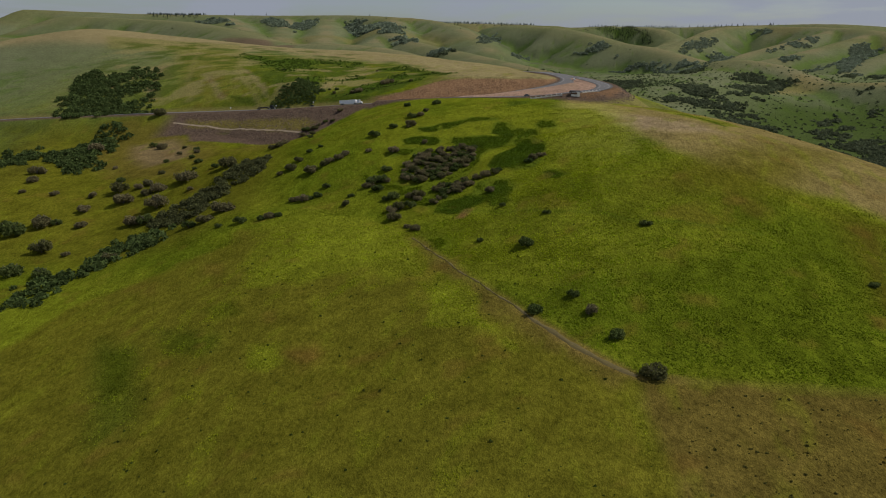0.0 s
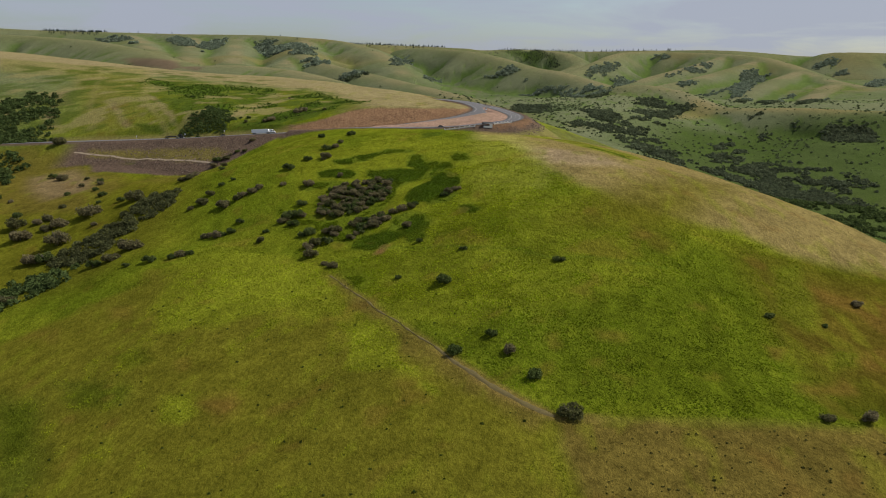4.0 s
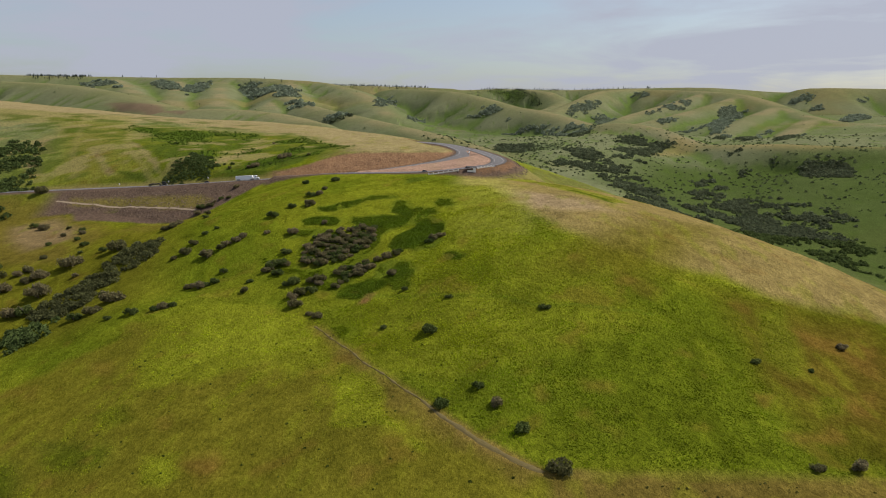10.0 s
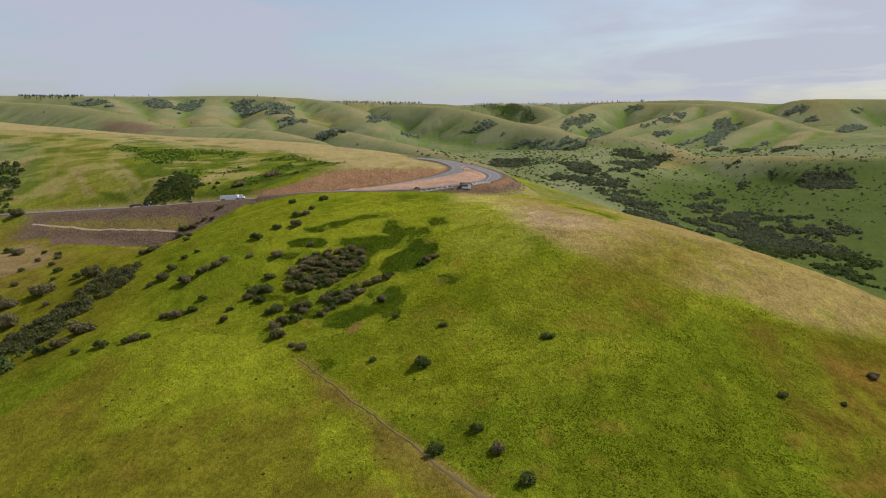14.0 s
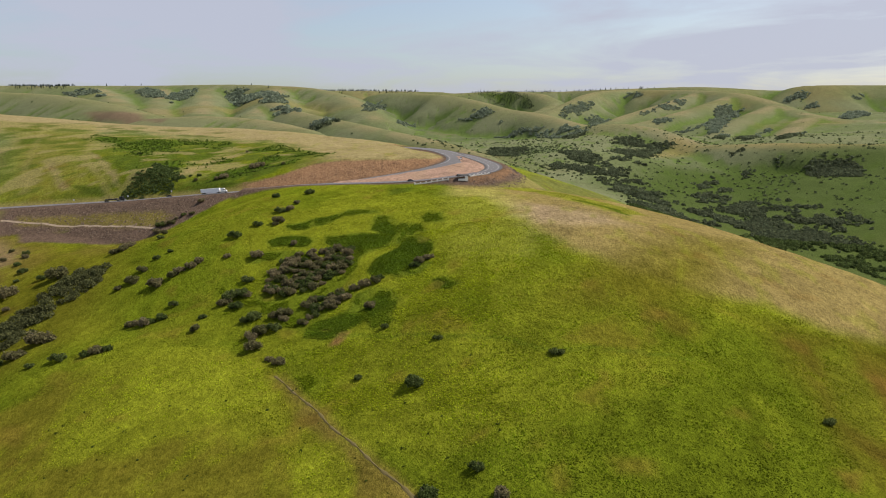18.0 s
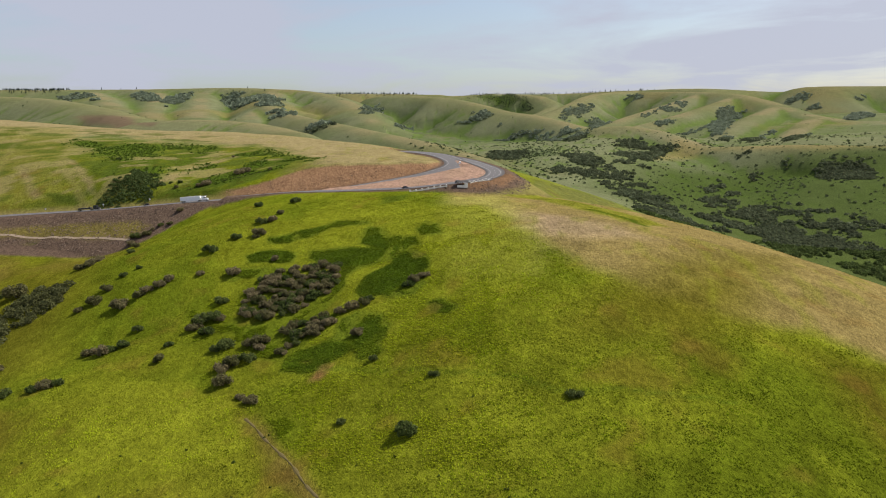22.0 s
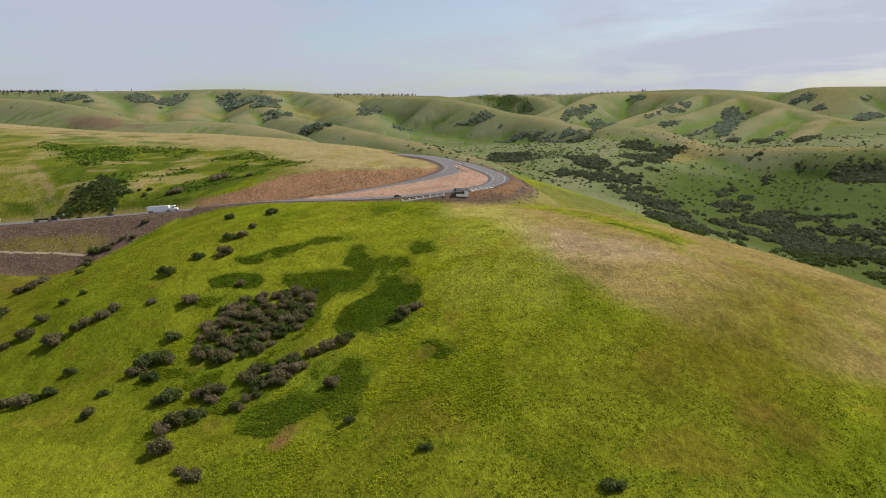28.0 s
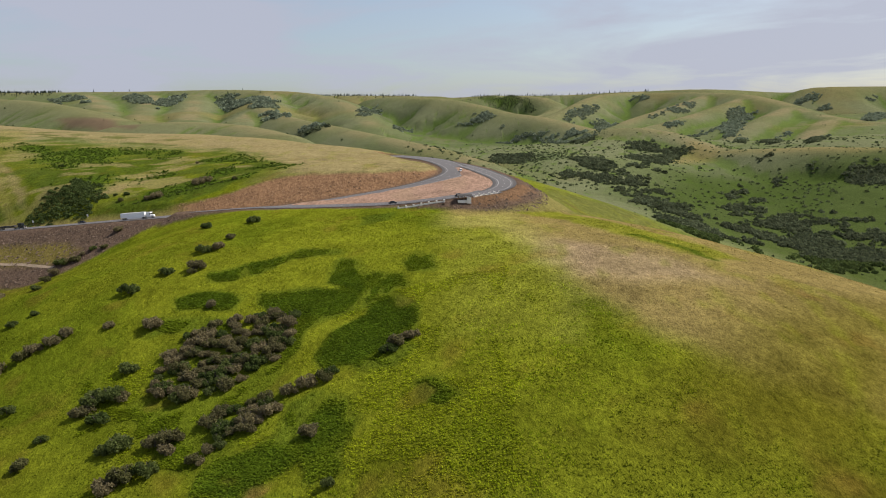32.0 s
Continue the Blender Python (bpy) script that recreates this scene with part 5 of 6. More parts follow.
thicket(13, (875, 2544), (840, 2544), (782, 2408), (850, 2464), (944, 2624), (1030, 2808), (1072, 2888), (1166, 2976), (1183, 2920), (1142, 2888), (1000, 2624), (867, 2328), (814, 2248), (910, 2544))
thicket(13, (890, 3032), (945, 3136), (1014, 3200), (1033, 3184), (980, 3096), (911, 3024))
thicket(13, (706, 2512), (740, 2568), (785, 2600), (806, 2608), (773, 2560), (726, 2520))
thicket(13, (940, 3848), (982, 3920), (981, 3744), (977, 3648), (955, 3648), (941, 3760))
thicket(12, (495, 3080), (554, 3232), (652, 3384), (694, 3416), (630, 3272), (533, 3112))
thicket(12, (594, 3160), (630, 3200), (699, 3248), (617, 2776), (585, 2744), (624, 3168))
thicket(13, (774, 2904), (800, 2944), (843, 2992), (855, 2984), (831, 2952), (788, 2904))
thicket(10, (712, 1792), (891, 2176), (922, 2200), (926, 2184), (723, 1760), (703, 1752))
thicket(10, (961, 2256), (976, 2272), (998, 2288), (995, 2264), (973, 2232), (957, 2232))
thicket(10, (756, 1688), (859, 1872), (1008, 2120), (1016, 2112), (851, 1816), (746, 1648))
thicket(10, (683, 1872), (822, 2200), (841, 2208), (845, 2200), (697, 1856), (684, 1856))
thicket(10, (899, 2272), (913, 2296), (919, 2288), (920, 2280), (912, 2272), (899, 2264))
thicket(16, (1826, 3984), (1876, 4024), (1944, 4032), (1957, 3992), (1906, 3952), (1838, 3944))
thicket(16, (1318, 2464), (1415, 2600), (1504, 2688), (1416, 2512), (1340, 2416), (1303, 2408))
thicket(13, (141, 2624), (153, 2640), (172, 2624), (179, 2584), (168, 2576), (150, 2600))
thicket(13, (208, 2440), (218, 2472), (231, 2464), (235, 2448), (227, 2424), (213, 2424))
thicket(14, (2157, 3920), (2187, 3952), (2216, 3960), (2225, 3952), (2185, 3904), (2161, 3904))
thicket(13, (1870, 3832), (1898, 3856), (1933, 3864), (1936, 3840), (1909, 3816), (1873, 3808))
thicket(22, (-1012, 3664), (-941, 3648), (-750, 3392), (-669, 3296), (-619, 2832), (-807, 3152))
thicket(20, (-562, 2568), (-541, 2568), (-501, 2560), (-449, 2408), (-455, 2344), (-510, 2432))
thicket(16, (-350, 2048), (-339, 2088), (-293, 2040), (-274, 2032), (-281, 1960), (-321, 1992))
thicket(18, (91, 2624), (112, 2656), (154, 2656), (171, 2608), (150, 2592), (110, 2608))
thicket(16, (88, 2608), (96, 2616), (111, 2608), (117, 2592), (109, 2576), (95, 2584))
thicket(22, (-1155, 3240), (-1258, 3600), (-1243, 3744), (-1166, 3616), (-1138, 3440), (-1153, 3312))
thicket(22, (-1554, 3912), (-1529, 3928), (-1372, 3688), (-1288, 3544), (-1270, 3424), (-1409, 3632))
thicket(22, (-1960, 4008), (-1938, 4048), (-1728, 3792), (-1566, 3536), (-1590, 3504), (-1745, 3664))
thicket(14, (-280, 2912), (-283, 3120), (-259, 3256), (-232, 3152), (-235, 2960), (-252, 2792))
thicket(14, (-137, 2624), (-127, 2776), (-87, 2776), (-67, 2744), (-86, 2736), (-119, 2632))
thicket(16, (-1028, 3688), (-1012, 3696), (-973, 3688), (-944, 3648), (-963, 3648), (-1006, 3672))
thicket(8, (365, 1013), (420, 1023), (466, 986), (520, 939), (541, 975), (490, 1034), (457, 1072), (401, 1086))
thicket(8, (489, 1080), (532, 1030), (572, 1004), (545, 951), (508, 977), (470, 1015))
thicket(8, (413, 1154), (542, 1188), (611, 1084), (592, 1044), (498, 1080))
thicket(8, (693, 1432), (767, 1392), (719, 1296), (664, 1336))
thicket(8, (485, 940), (540, 871), (572, 927), (517, 990), (460, 1003))
thicket(8, (522, 1015), (594, 965), (558, 902), (508, 940))
thicket(3.4, (-268, 672), (-262, 690), (-252, 712), (-234, 700), (-222, 678), (-226, 662), full=0.14)
thicket(7, (-476, 652), (-520, 727), (-540, 791), (-471, 794), (-428, 746), (-404, 673), (-428, 663), full=0.12)
thicket(7, (-273, 312), (-285, 342), (-259, 351), (-264, 387), (-239, 391), (-223, 368), (-245, 357), (-255, 335), (-257, 309), full=0.12)
thicket(8, (-461, 543), (-471, 586), (-439, 588), (-423, 616), (-410, 632), (-393, 608), (-397, 568), (-368, 527), (-385, 523), (-417, 556), (-441, 544), (-443, 520), full=0.12)

GULLY = GULLY[fbm(GULLY[:, 0], GULLY[:, 1], 16, 89, 3) + 0.02 * np.minimum(within(GULLY[:, 0], GULLY[:, 1], GULLY_EDGE), 8) > 0.46]
build_far_shrubs("gully_shrubs", GULLY[:, 0], GULLY[:, 1], GULLY[:, 2] * 1.15, 150, "dense grey-green shrubs filling a dry gully", "shrubs", (0.088, 0.094, 0.038), 17)
thick = np.array(FAR_THICKETS)
beside = thick[:, 1] < 1000
build_far_shrubs("roadside_thickets", thick[beside, 0], thick[beside, 1], thick[beside, 2] * 1.25, 45, "dense dark green shrub thickets on slopes by the road", "shrubs", (0.070, 0.098, 0.030), 15)
thick = thick[~beside]
# distant thickets get paler, greyer leaves, with haze painted into their tone
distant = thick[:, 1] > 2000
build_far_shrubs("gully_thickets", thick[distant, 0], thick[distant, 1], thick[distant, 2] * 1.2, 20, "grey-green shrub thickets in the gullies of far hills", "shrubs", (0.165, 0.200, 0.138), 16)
thick = thick[~distant]
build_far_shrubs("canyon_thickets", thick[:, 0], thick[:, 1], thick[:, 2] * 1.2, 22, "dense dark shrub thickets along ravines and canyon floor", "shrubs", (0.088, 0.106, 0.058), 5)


def hillside(count, lx, hx, ly, hy, seed, rate):
    """Single shrubs on far slopes, more of them in the folds."""
    x, y = strewn(count, lx, hx, ly, hy, seed)
    crowd = smoothstep(0.45, 0.62, fbm(x, y, 260, 83, 3))
    deep = far_ridges(x, y, np.full(x.shape, -500.0))[1]
    chance = rate * (0.35 + crowd) + 0.25 * crowd * smoothstep(0.35, 0.9, deep)
    keep = np.random.default_rng(seed + 1).random(count) < chance
    keep &= near_line(x, y, LINES["highway"])[0] > 30
    return x[keep], y[keep], 2.2 + 5.0 * np.random.default_rng(seed + 2).random(int(keep.sum())) ** 2


slopes = [hillside(60000, -1700, 2000, 1000, 3600, 6, 0.012), hillside(7500, 120, 1100, 950, 1950, 26, 0.30), hillside(4200, -60, 480, 1150, 2150, 36, 0.34)]
sx, sy, ss = (np.concatenate([s[k] for s in slopes]) for k in range(3))
build_far_shrubs("hillside_shrubs", sx, sy, ss, 16, "scattered dark shrubs in the folds of green hills", "shrubs", (0.095, 0.118, 0.056), 8)
sx, sy = strewn(26000, -400, -90, 650, 900, 46)
streaks = (np.random.default_rng(47).random(len(sx)) < 0.5 * scrub_on_hill(sx, sy)) & (on_ground(sx, sy)[1] > 6)
build_far_shrubs("hill_scrub", sx[streaks], sy[streaks], 1.2 + 1.3 * np.random.default_rng(48).random(int(streaks.sum())) ** 2, 9, "low dark green scrub in streaks on the hill over the road", "shrubs", (0.080, 0.120, 0.018), 9)

wx, wy = strewn(420, -150, 30, 100, 330, 71)
build_far_shrubs("knoll_weeds", wx, wy, 0.45 + 0.9 * np.random.default_rng(72).random(420) ** 3, 14, "small dark weeds scattered over the grassy knoll", "weeds", (0.050, 0.072, 0.014), 18)
fx, fy = strewn(900, 40, 260, 84, 192, 66)
build_far_shrubs("field_tufts", fx, fy, 0.5 + 0.6 * np.random.default_rng(67).random(900) ** 2, 12, "small dark weed tufts dotted over the brown field", "grass", (0.075, 0.075, 0.020), 10)


def build_pines(x, y, seed, size=1.0):
    """Ragged conifers: three tiers of drooping boughs each."""
    rng = np.random.default_rng(seed)
    z, tall = on_ground(x, y)[0], size * (8 + 8 * rng.random(len(x)) ** 2)
    corners, tints = [], []
    for tier in range(3):
        for k in range(7):
            a, b = (np.full(len(x), (k + s) * 0.8976) + 0.3 * rng.random(len(x)) for s in (0, 1.1))
            wide = tall * (0.20 - 0.05 * tier) * (0.75 + 0.5 * rng.random(len(x)))
            foot = z + tall * (0.12 + 0.25 * tier)
            top = np.stack([x, y, z + tall * (0.5 + 0.25 * tier)], -1)
            corners.append(np.stack([top, np.stack([x + np.cos(a) * wide, y + np.sin(a) * wide, foot], -1), np.stack([x + np.cos(b) * wide, y + np.sin(b) * wide, foot], -1)], 1))
            tints.append(np.repeat((np.array((0.032, 0.045, 0.030)) * (0.7 + 0.6 * rng.random(len(x)))[:, None])[:, None], 3, axis=1))
    mesh = triangles("pine_trees", np.concatenate(corners), FAR_LEAVES, np.concatenate(tints).reshape(-1, 3))
    return tagged(new("pine_trees", mesh), "dark conifers strung along the far skyline", "trees", kind="stuff")


pine_rng = np.random.default_rng(12)
pine_x, pine_y = [], []
for ax, ay, bx, by, count in ((-2394, 4255, -2031, 4209, 300), (-2031, 4209, -1502, 4029, 8), (-1029, 3806, -784, 3693, 5), (-672, 4241, -419, 4306, 170), (-419, 4306, -105, 4348, 150), (81, 4146, 315, 4456, 50), (315, 4456, 739, 4454, 90), (739, 4454, 1166, 4234, 60)):
    s = pine_rng.random(count)
    pine_x.append(ax + (bx - ax) * s + pine_rng.normal(0, 12, count))
    pine_y.append(ay + (by - ay) * s + pine_rng.normal(0, 45, count))
build_pines(np.concatenate(pine_x), np.concatenate(pine_y), 4)
wood_x, wood_y = strewn(2600, 215, 484, 3777, 4367, 14)
wooded = within(wood_x, wood_y, np.array(((230, 4288), (297, 4352), (409, 4296), (438, 4080), (436, 3984), (469, 3792), (462, 4080), (368, 4032), (308, 4208)), float)) > -12
wood_x, wood_y = wood_x[wooded], wood_y[wooded]
build_pines(wood_x, wood_y, 5, 0.55)


# ---- rubble on the banks ----
def build_rubble():
    rng = np.random.default_rng(15)
    x, y = strewn(70000, -420, 90, 540, 780, 16)
    z, away, moved, _ = on_ground(x, y)
    i = np.where((np.abs(moved) > 0.8) & (away > 2.5) & (away < 60) & (within(x, y, MEDIAN) < 6) & (((moved > 0) & (x > -350) & (x < 30)) | (x > -160) & (away < 14)))[0][:9000]
    size = 0.25 + 0.75 * rng.random(len(i)) ** 3
    corners, tints = [], []
    base = np.stack([x[i], y[i], z[i] - 0.1], -1)
    tone = np.where((moved[i] > 0)[:, None], RUBBLE, SOIL * 0.92) * (0.6 + 1.0 * rng.random(len(i)))[:, None]
    points = [base + size[:, None] * (np.array(o) + rng.normal(0, 0.2, (len(i), 3))) for o in ((0.9, 0, 0), (-0.5, 0.8, 0), (-0.5, -0.8, 0), (0, 0, 0.9))]
    for a, b, c in ((0, 1, 3), (1, 2, 3), (2, 0, 3)):
        corners.append(np.stack([points[a], points[b], points[c]], 1))
        tints.append(np.repeat(tone[:, None], 3, axis=1))
    mesh = triangles("rubble", np.concatenate(corners), STONE, np.concatenate(tints).reshape(-1, 3))
    tagged(new("rubble", mesh), "loose brown rock rubble on the road banks", "rubble", kind="stuff")


def stone_material():
    m, nodes, links, surface = shader("loose_stone")
    tint = nodes.new("ShaderNodeAttribute")
    tint.attribute_name = "cover"
    links.new(tint.outputs["Color"], surface.inputs["Base Color"])
    surface.inputs["Roughness"].default_value = 0.95
    return m


STONE = stone_material()
build_rubble()

# ---- by the road ----
PALE_STONE = plain("pale_stone", (0.80, 0.77, 0.70), 0.85, 0, 0.2, 1.5)
WHITE = plain("white_paint", (0.80, 0.80, 0.80), 0.4, 0, 0.06, 1)
DARK_ROOF = plain("dark_roof", (0.045, 0.042, 0.04), 0.8, 0, 0.3, 2)
TIMBER = plain("timber", (0.16, 0.11, 0.07), 0.8, 0, 0.3, 4)
TYRE = plain("tyre", (0.02, 0.02, 0.02), 0.9, 0, 0.2, 6)
STEEL = plain("steel", (0.45, 0.45, 0.46), 0.35, 0.8, 0.1, 6)
GLASS = plain("dark_glass", (0.02, 0.025, 0.03), 0.08, 0, 0.1, 3)
BLACK = plain("black_paint", (0.02, 0.02, 0.022), 0.35, 0, 0.2, 2)
CHARCOAL = plain("charcoal_paint", (0.05, 0.055, 0.065), 0.3, 0.2, 0.1, 2)
LAMP_GLASS = plain("lamp_glass", (0.55, 0.5, 0.42), 0.2, 0, 0.1, 4)
RED_GLASS = plain("red_glass", (0.35, 0.02, 0.02), 0.25, 0, 0.1, 4)


def box(bm, x0, x1, y0, y1, z0, z1, bevel=0.0, top=0.0):
    """A box with rounded edges; top: by how much its upper face is drawn in."""
    verts = [bm.verts.new((x, y, z)) for z, d in ((z0, 0), (z1, top)) for x, y in ((x0 + d, y0 + d), (x1 - d, y0 + d), (x1 - d, y1 - d), (x0 + d, y1 - d))]
    faces = [bm.faces.new([verts[k] for k in ring]) for ring in ((3, 2, 1, 0), (4, 5, 6, 7), (0, 1, 5, 4), (1, 2, 6, 5), (2, 3, 7, 6), (3, 0, 4, 7))]
    if bevel:
        edges = list({e for fc in faces for e in fc.edges})
        bmesh.ops.bevel(bm, geom=edges, offset=bevel, segments=2, affect="EDGES")


def block(name, parent, material, *size, label="", bevel=0.04, top=0.0):
    bm = bmesh.new()
    box(bm, *size, bevel=bevel, top=top)
    return part(name, bm, material, parent, label)


def disc(bm, centre, radius, width, sides=20):
    """A wheel's round, its axle along y."""
    made = bmesh.ops.create_cone(bm, cap_ends=True, segments=sides, radius1=radius, radius2=radius, depth=width)
    bmesh.ops.transform(bm, matrix=Matrix.Translation(centre) @ Matrix.Rotation(math.pi / 2, 4, "X"), verts=made["verts"])


def wheel(parent, x, y, radius, width):
    bm = bmesh.new()
    disc(bm, (x, y, radius), radius, width)
    tyre = part("wheel", bm, TYRE, parent)
    bm = bmesh.new()
    disc(bm, (x, y, radius), radius * 0.55, width + 0.04, 14)
    part("rim", bm, STEEL, tyre, "bright metal rim")


def on_road(name, near_x, near_y, side, back=False):
    """The pose of a thing on a road near a place, that far to the right of its middle."""
    line = bend(ROADS[name], 2.0)
    i = int(np.argmin(np.hypot(line[:, 0] - near_x, line[:, 1] - near_y)))
    i = min(max(i, 2), len(line) - 3)
    d = line[i + 2] - line[i - 2]
    d /= np.linalg.norm(d)
    if back:
        d = -d
    spot = line[i] + side * np.array((d[1], -d[0], 0)) / math.hypot(d[0], d[1])
    ahead, across = Vector(d), Vector((-d[1], d[0], 0)).normalized()
    above = ahead.cross(across)
    m = Matrix((ahead, across, above)).transposed().to_4x4()
    m.translation = Vector(spot) + Vector((0, 0, 0.02))
    return m


def tractor(thing, paint, shift, label):
    """The cab of a long-haul truck; its nose looks along +x."""
    cab = block("cab", thing, paint, shift, shift + 3.0, -1.22, 1.22, 0.95, 3.75, label=label, bevel=0.18)
    block("windscreen", cab, GLASS, shift + 2.93, shift + 3.06, -1.05, 1.05, 2.35, 3.2, bevel=0.03, label="dark glass windscreen")
    for side in (-1, 1):
        block("side_window", cab, GLASS, shift + 1.9, shift + 2.8, side * 1.18 - 0.06, side * 1.18 + 0.06, 2.3, 3.1, bevel=0.03, label="dark side window")
        block("headlight", thing, LAMP_GLASS, shift + 4.75, shift + 4.9, side * 0.85 - 0.2, side * 0.85 + 0.2, 1.15, 1.45, bevel=0.03, label="clear headlight")
        block("fuel_tank", thing, STEEL, shift - 0.6, shift + 1.2, side * 1.0 - 0.25, side * 1.0 + 0.25, 0.5, 1.0, bevel=0.15, label="polished fuel tank")
    block("hood", thing, paint, shift + 2.8, shift + 4.8, -1.0, 1.0, 0.9, 2.2, bevel=0.2, top=0.08)
    block("bumper", thing, STEEL, shift + 4.7, shift + 5.0, -1.15, 1.15, 0.4, 0.85, bevel=0.06, label="metal bumper")
    block("chassis", thing, BLACK, shift - 3.2, shift + 4.5, -0.45, 0.45, 0.55, 0.95)
    for x in (shift + 3.7, shift - 1.2, shift - 2.4):
        for y in (-1.02, 1.02):
            wheel(thing, x, y, 0.52, 0.36)


def semi_truck(m):
    thing = tagged(new("semi_truck"), "white semi truck with a long box trailer on the highway", "truck")
    thing.matrix_basis = m
    trailer = block("trailer", thing, WHITE, -10.6, 5.2, -1.28, 1.28, 1.2, 4.1, label="long white box trailer", bevel=0.05)
    for n in range(14):
        for y in (-1.29, 1.29):
            block("panel_rib", trailer, WHITE, -10.2 + n * 1.13, -10.14 + n * 1.13, y - 0.02, y + 0.02, 1.3, 4.0, bevel=0)
    block("skirt", thing, WHITE, -6.5, 3.0, -1.2, 1.2, 0.55, 1.2, bevel=0.03)
    for x in (-9.3, -8.1):
        for y in (-1.02, 1.02):
            wheel(thing, x, y, 0.52, 0.4)
    for y in (-1.0, 1.0):
        block("tail_light", thing, RED_GLASS, -10.68, -10.6, y - 0.12, y + 0.12, 1.0, 1.18, bevel=0.01, label="red tail light")
    tractor(thing, WHITE, 6.2, "white cab with a sleeper")
    return thing


def flatbed_truck(m):
    thing = tagged(new("flatbed_truck"), "black flatbed truck with a low load on the highway", "truck")
    thing.matrix_basis = m
    block("flatbed", thing, BLACK, -9.6, 4.2, -1.28, 1.28, 1.2, 1.45, label="black flat trailer deck")
    for n in range(4):
        block("load", thing, DARK_ROOF, -8.6 + n * 3.0, -5.9 + n * 3.0, -1.1, 1.1, 1.45, 2.3 + 0.25 * (n % 2), label="dark strapped load", bevel=0.08)
    for x in (-8.6, -7.4):
        for y in (-1.02, 1.02):
            wheel(thing, x, y, 0.52, 0.4)
    tractor(thing, BLACK, 5.6, "black cab")
    return thing


def car(m, paint, label, tall=0.0):
    thing = tagged(new("car"), label, "car")
    thing.matrix_basis = m
    body = block("body", thing, paint, -2.3, 2.3, -0.92, 0.92, 0.3, 0.95 + tall * 0.4, bevel=0.18)
    cabin = block("cabin", thing, GLASS, -1.7, 1.0, -0.82, 0.82, 0.9 + tall * 0.4, 1.5 + tall, bevel=0.12, top=0.22, label="dark glass cabin")
    block("roof", cabin, paint, -1.4, 0.7, -0.6, 0.6, 1.47 + tall, 1.54 + tall, bevel=0.03)
    for y in (-0.65, 0.65):
        block("headlight", body, LAMP_GLASS, 2.22, 2.34, y - 0.18, y + 0.18, 0.62, 0.78, bevel=0.02, label="clear headlight")
        block("tail_light", body, RED_GLASS, -2.34, -2.22, y - 0.18, y + 0.18, 0.66, 0.82, bevel=0.02, label="red tail light")
    for x in (-1.4, 1.45):
        for y in (-0.85, 0.85):
            wheel(thing, x, y, 0.34, 0.24)
    return thing


semi_truck(on_road("highway", -176, 648, 2.6))
flatbed_truck(on_road("highway", -262, 660, 2.6))
car(on_road("highway", 16, 690, -2.6, True), WHITE, "white pickup-sized car on the highway bend", 0.25)
car(on_road("highway", -215, 655, 2.6, True), CHARCOAL, "dark grey car on the highway")
car(on_road("loop_road", -19, 569, 5.2), CHARCOAL, "dark grey car parked by the viewpoint wall")
car(on_road("loop_road", 15, 569, 5.0), BLACK, "black car parked beside the viewpoint shelter", 0.25)


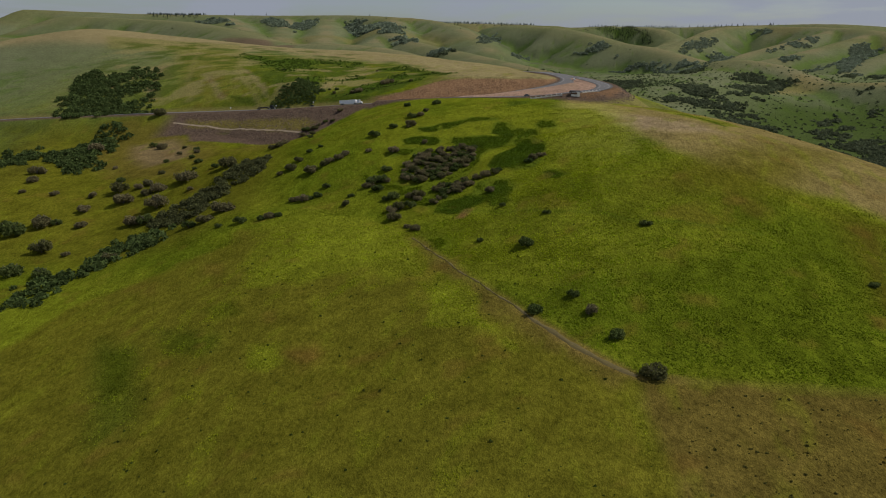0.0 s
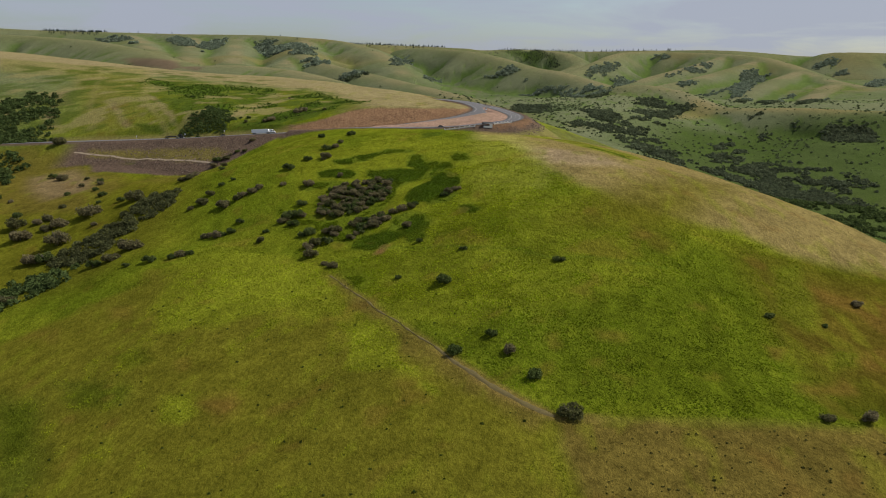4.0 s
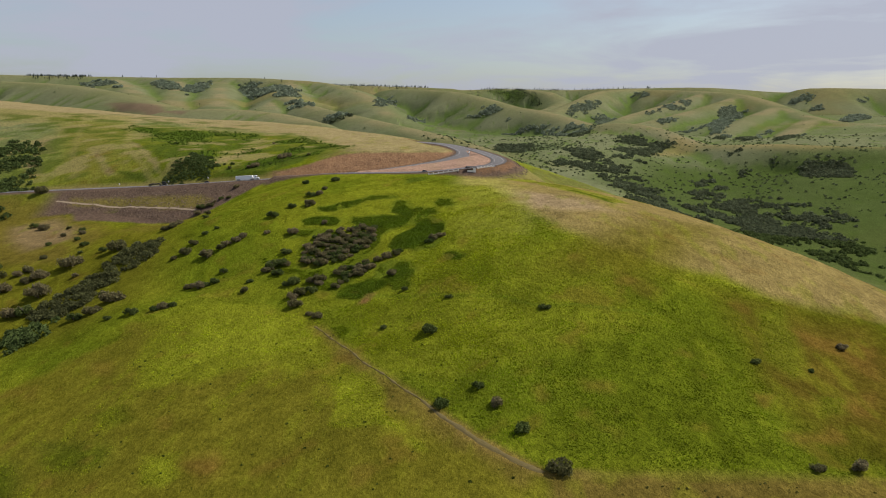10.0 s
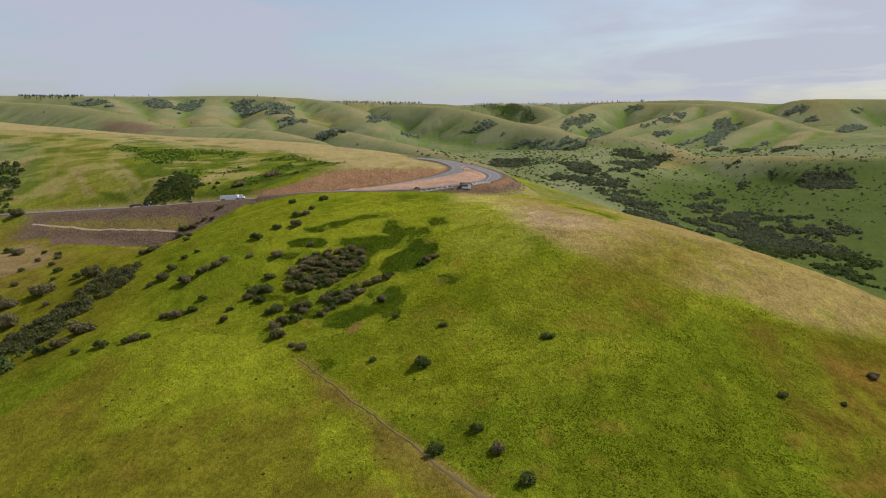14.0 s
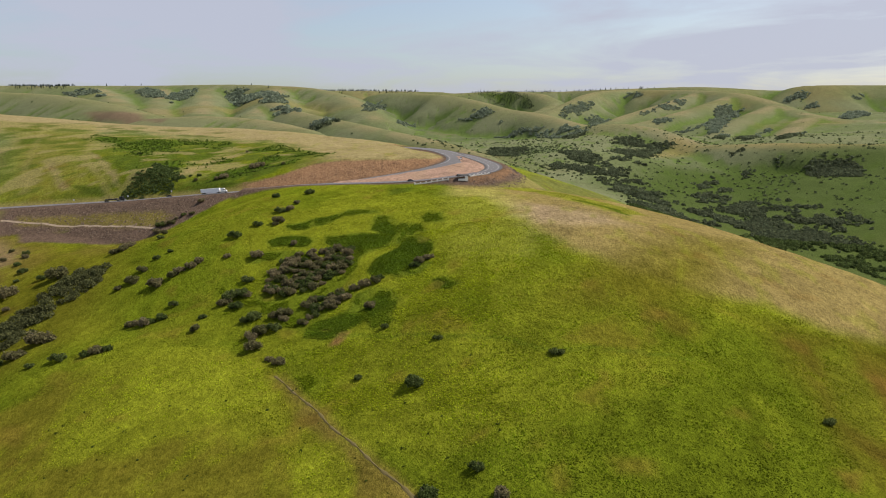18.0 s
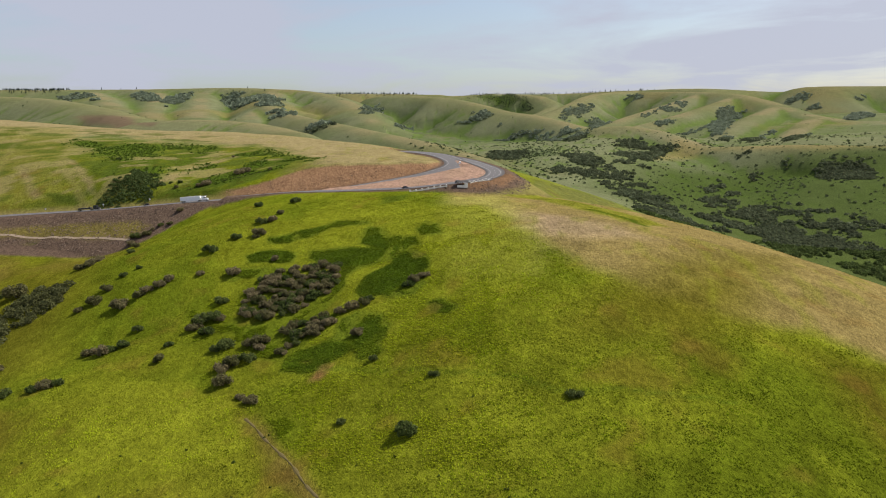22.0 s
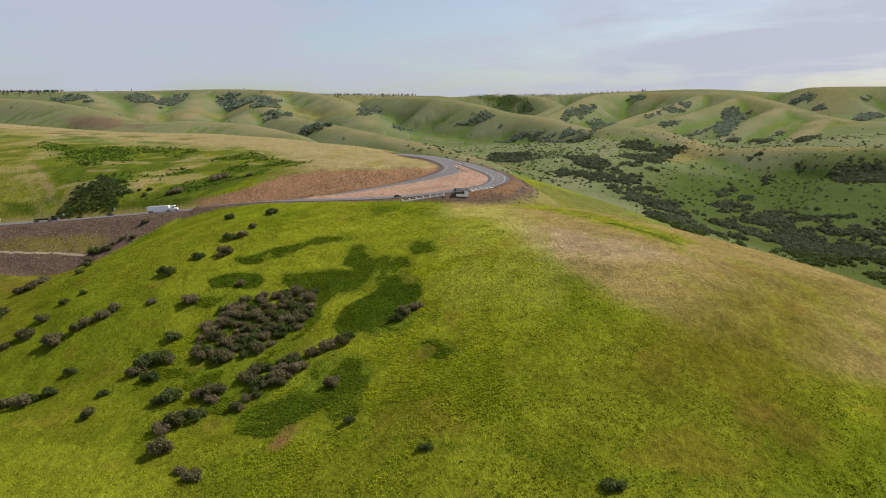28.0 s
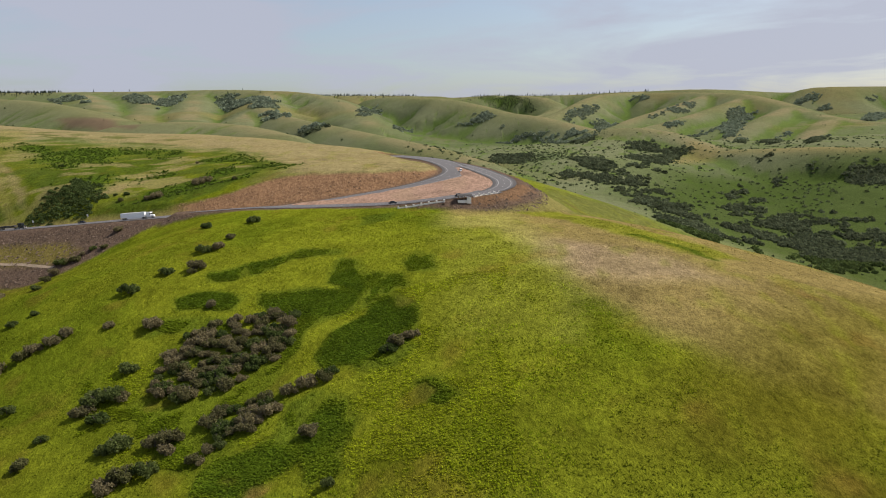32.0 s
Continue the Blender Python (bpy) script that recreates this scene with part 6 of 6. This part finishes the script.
def low_wall(ax, ay, bx, by, pillars):
    """A pale wall with pillars that stand up from it."""
    thing = tagged(new("viewpoint_wall"), "low pale stone wall with square pillars by the road", "wall", "viewpoint walls")
    thing.location = (ax, ay, height(ax, ay))
    for n in range(pillars):
        s = n / (pillars - 1)
        x, y = ax + (bx - ax) * s, ay + (by - ay) * s
        z = height(x, y) - thing.location.z
        block("pillar", thing, PALE_STONE, x - ax - 0.4, x - ax + 0.4, y - ay - 0.4, y - ay + 0.4, z - 0.3, z + 1.15, bevel=0.05)
        block("pillar_cap", thing, PALE_STONE, x - ax - 0.5, x - ax + 0.5, y - ay - 0.5, y - ay + 0.5, z + 1.15, z + 1.28, bevel=0.04)
        if n < pillars - 1:
            nx, ny = ax + (bx - ax) * (n + 1) / (pillars - 1), ay + (by - ay) * (n + 1) / (pillars - 1)
            nz = height(nx, ny) - thing.location.z
            bm = bmesh.new()
            d = Vector((nx - x, ny - y, 0)).normalized()
            w = Vector((-d.y, d.x, 0)) * 0.22
            a, b = Vector((x - ax, y - ay, z)), Vector((nx - ax, ny - ay, nz))
            ring = [[bm.verts.new(p + o + Vector((0, 0, h))) for o, h in ((w, -0.3), (-w, -0.3), (-w, 0.6), (w, 0.6))] for p in (a, b)]
            for k in range(4):
                bm.faces.new((ring[0][k], ring[0][(k + 1) % 4], ring[1][(k + 1) % 4], ring[1][k]))
            bm.faces.new(ring[0][::-1])
            bm.faces.new(ring[1])
            part("wall_panel", bm, PALE_STONE, thing)
    return thing


low_wall(-15.5, 561.0, 8.0, 561.3, 7)
low_wall(23.5, 564.5, 37.0, 573.0, 6)


def shelter(x, y):
    thing = tagged(new("viewpoint_shelter"), "open roadside shelter with a dark roof on timber posts", "shelter")
    thing.location = (x, y, height(x, y))
    block("base", thing, PALE_STONE, -3.4, 3.4, -1.6, 1.6, -1.2, 0.3, label="pale stone base", bevel=0.06)
    for px in (-3.0, 0.0, 3.0):
        for py in (-1.3, 1.3):
            block("post", thing, TIMBER, px - 0.14, px + 0.14, py - 0.14, py + 0.14, 0.3, 2.6, bevel=0.02)
    bm = bmesh.new()
    for sign in (-1, 1):
        a = [bm.verts.new(p) for p in ((-3.8, 0, 3.3), (3.8, 0, 3.3), (3.8, sign * 2.1, 2.5), (-3.8, sign * 2.1, 2.5))]
        b = [bm.verts.new((v.co.x, v.co.y, v.co.z + 0.16)) for v in a]
        bm.faces.new(a if sign > 0 else a[::-1])
        bm.faces.new(b[::-1] if sign > 0 else b)
        for k in range(4):
            bm.faces.new((a[k], a[(k + 1) % 4], b[(k + 1) % 4], b[k]))
    part("roof", bm, DARK_ROOF, thing, "dark gabled roof")
    block("notice_panel", thing, PALE_STONE, 1.2, 3.4, -2.2, -1.7, -1.4, 1.9, label="pale upright notice panel", bevel=0.05)
    return thing


shelter(18.3, 561.5)


def marker_post(x, y, tall, wide, label):
    thing = tagged(new("roadside_marker"), label, "marker", "roadside markers")
    thing.location = (x, y, height(x, y))
    block("post", thing, STEEL, -0.05, 0.05, -0.05, 0.05, -0.3, tall, bevel=0.01)
    block("plate", thing, WHITE, -wide / 2, wide / 2, -0.09, -0.05, tall - wide * 1.2, tall, bevel=0.01, label="white plate")
    return thing


for post_x, post_y in ((-311, 674), (-262, 668), (-222, 660)):
    marker_post(post_x, post_y, 2.6, 1.1, "white marker plate on a steel post by the road")
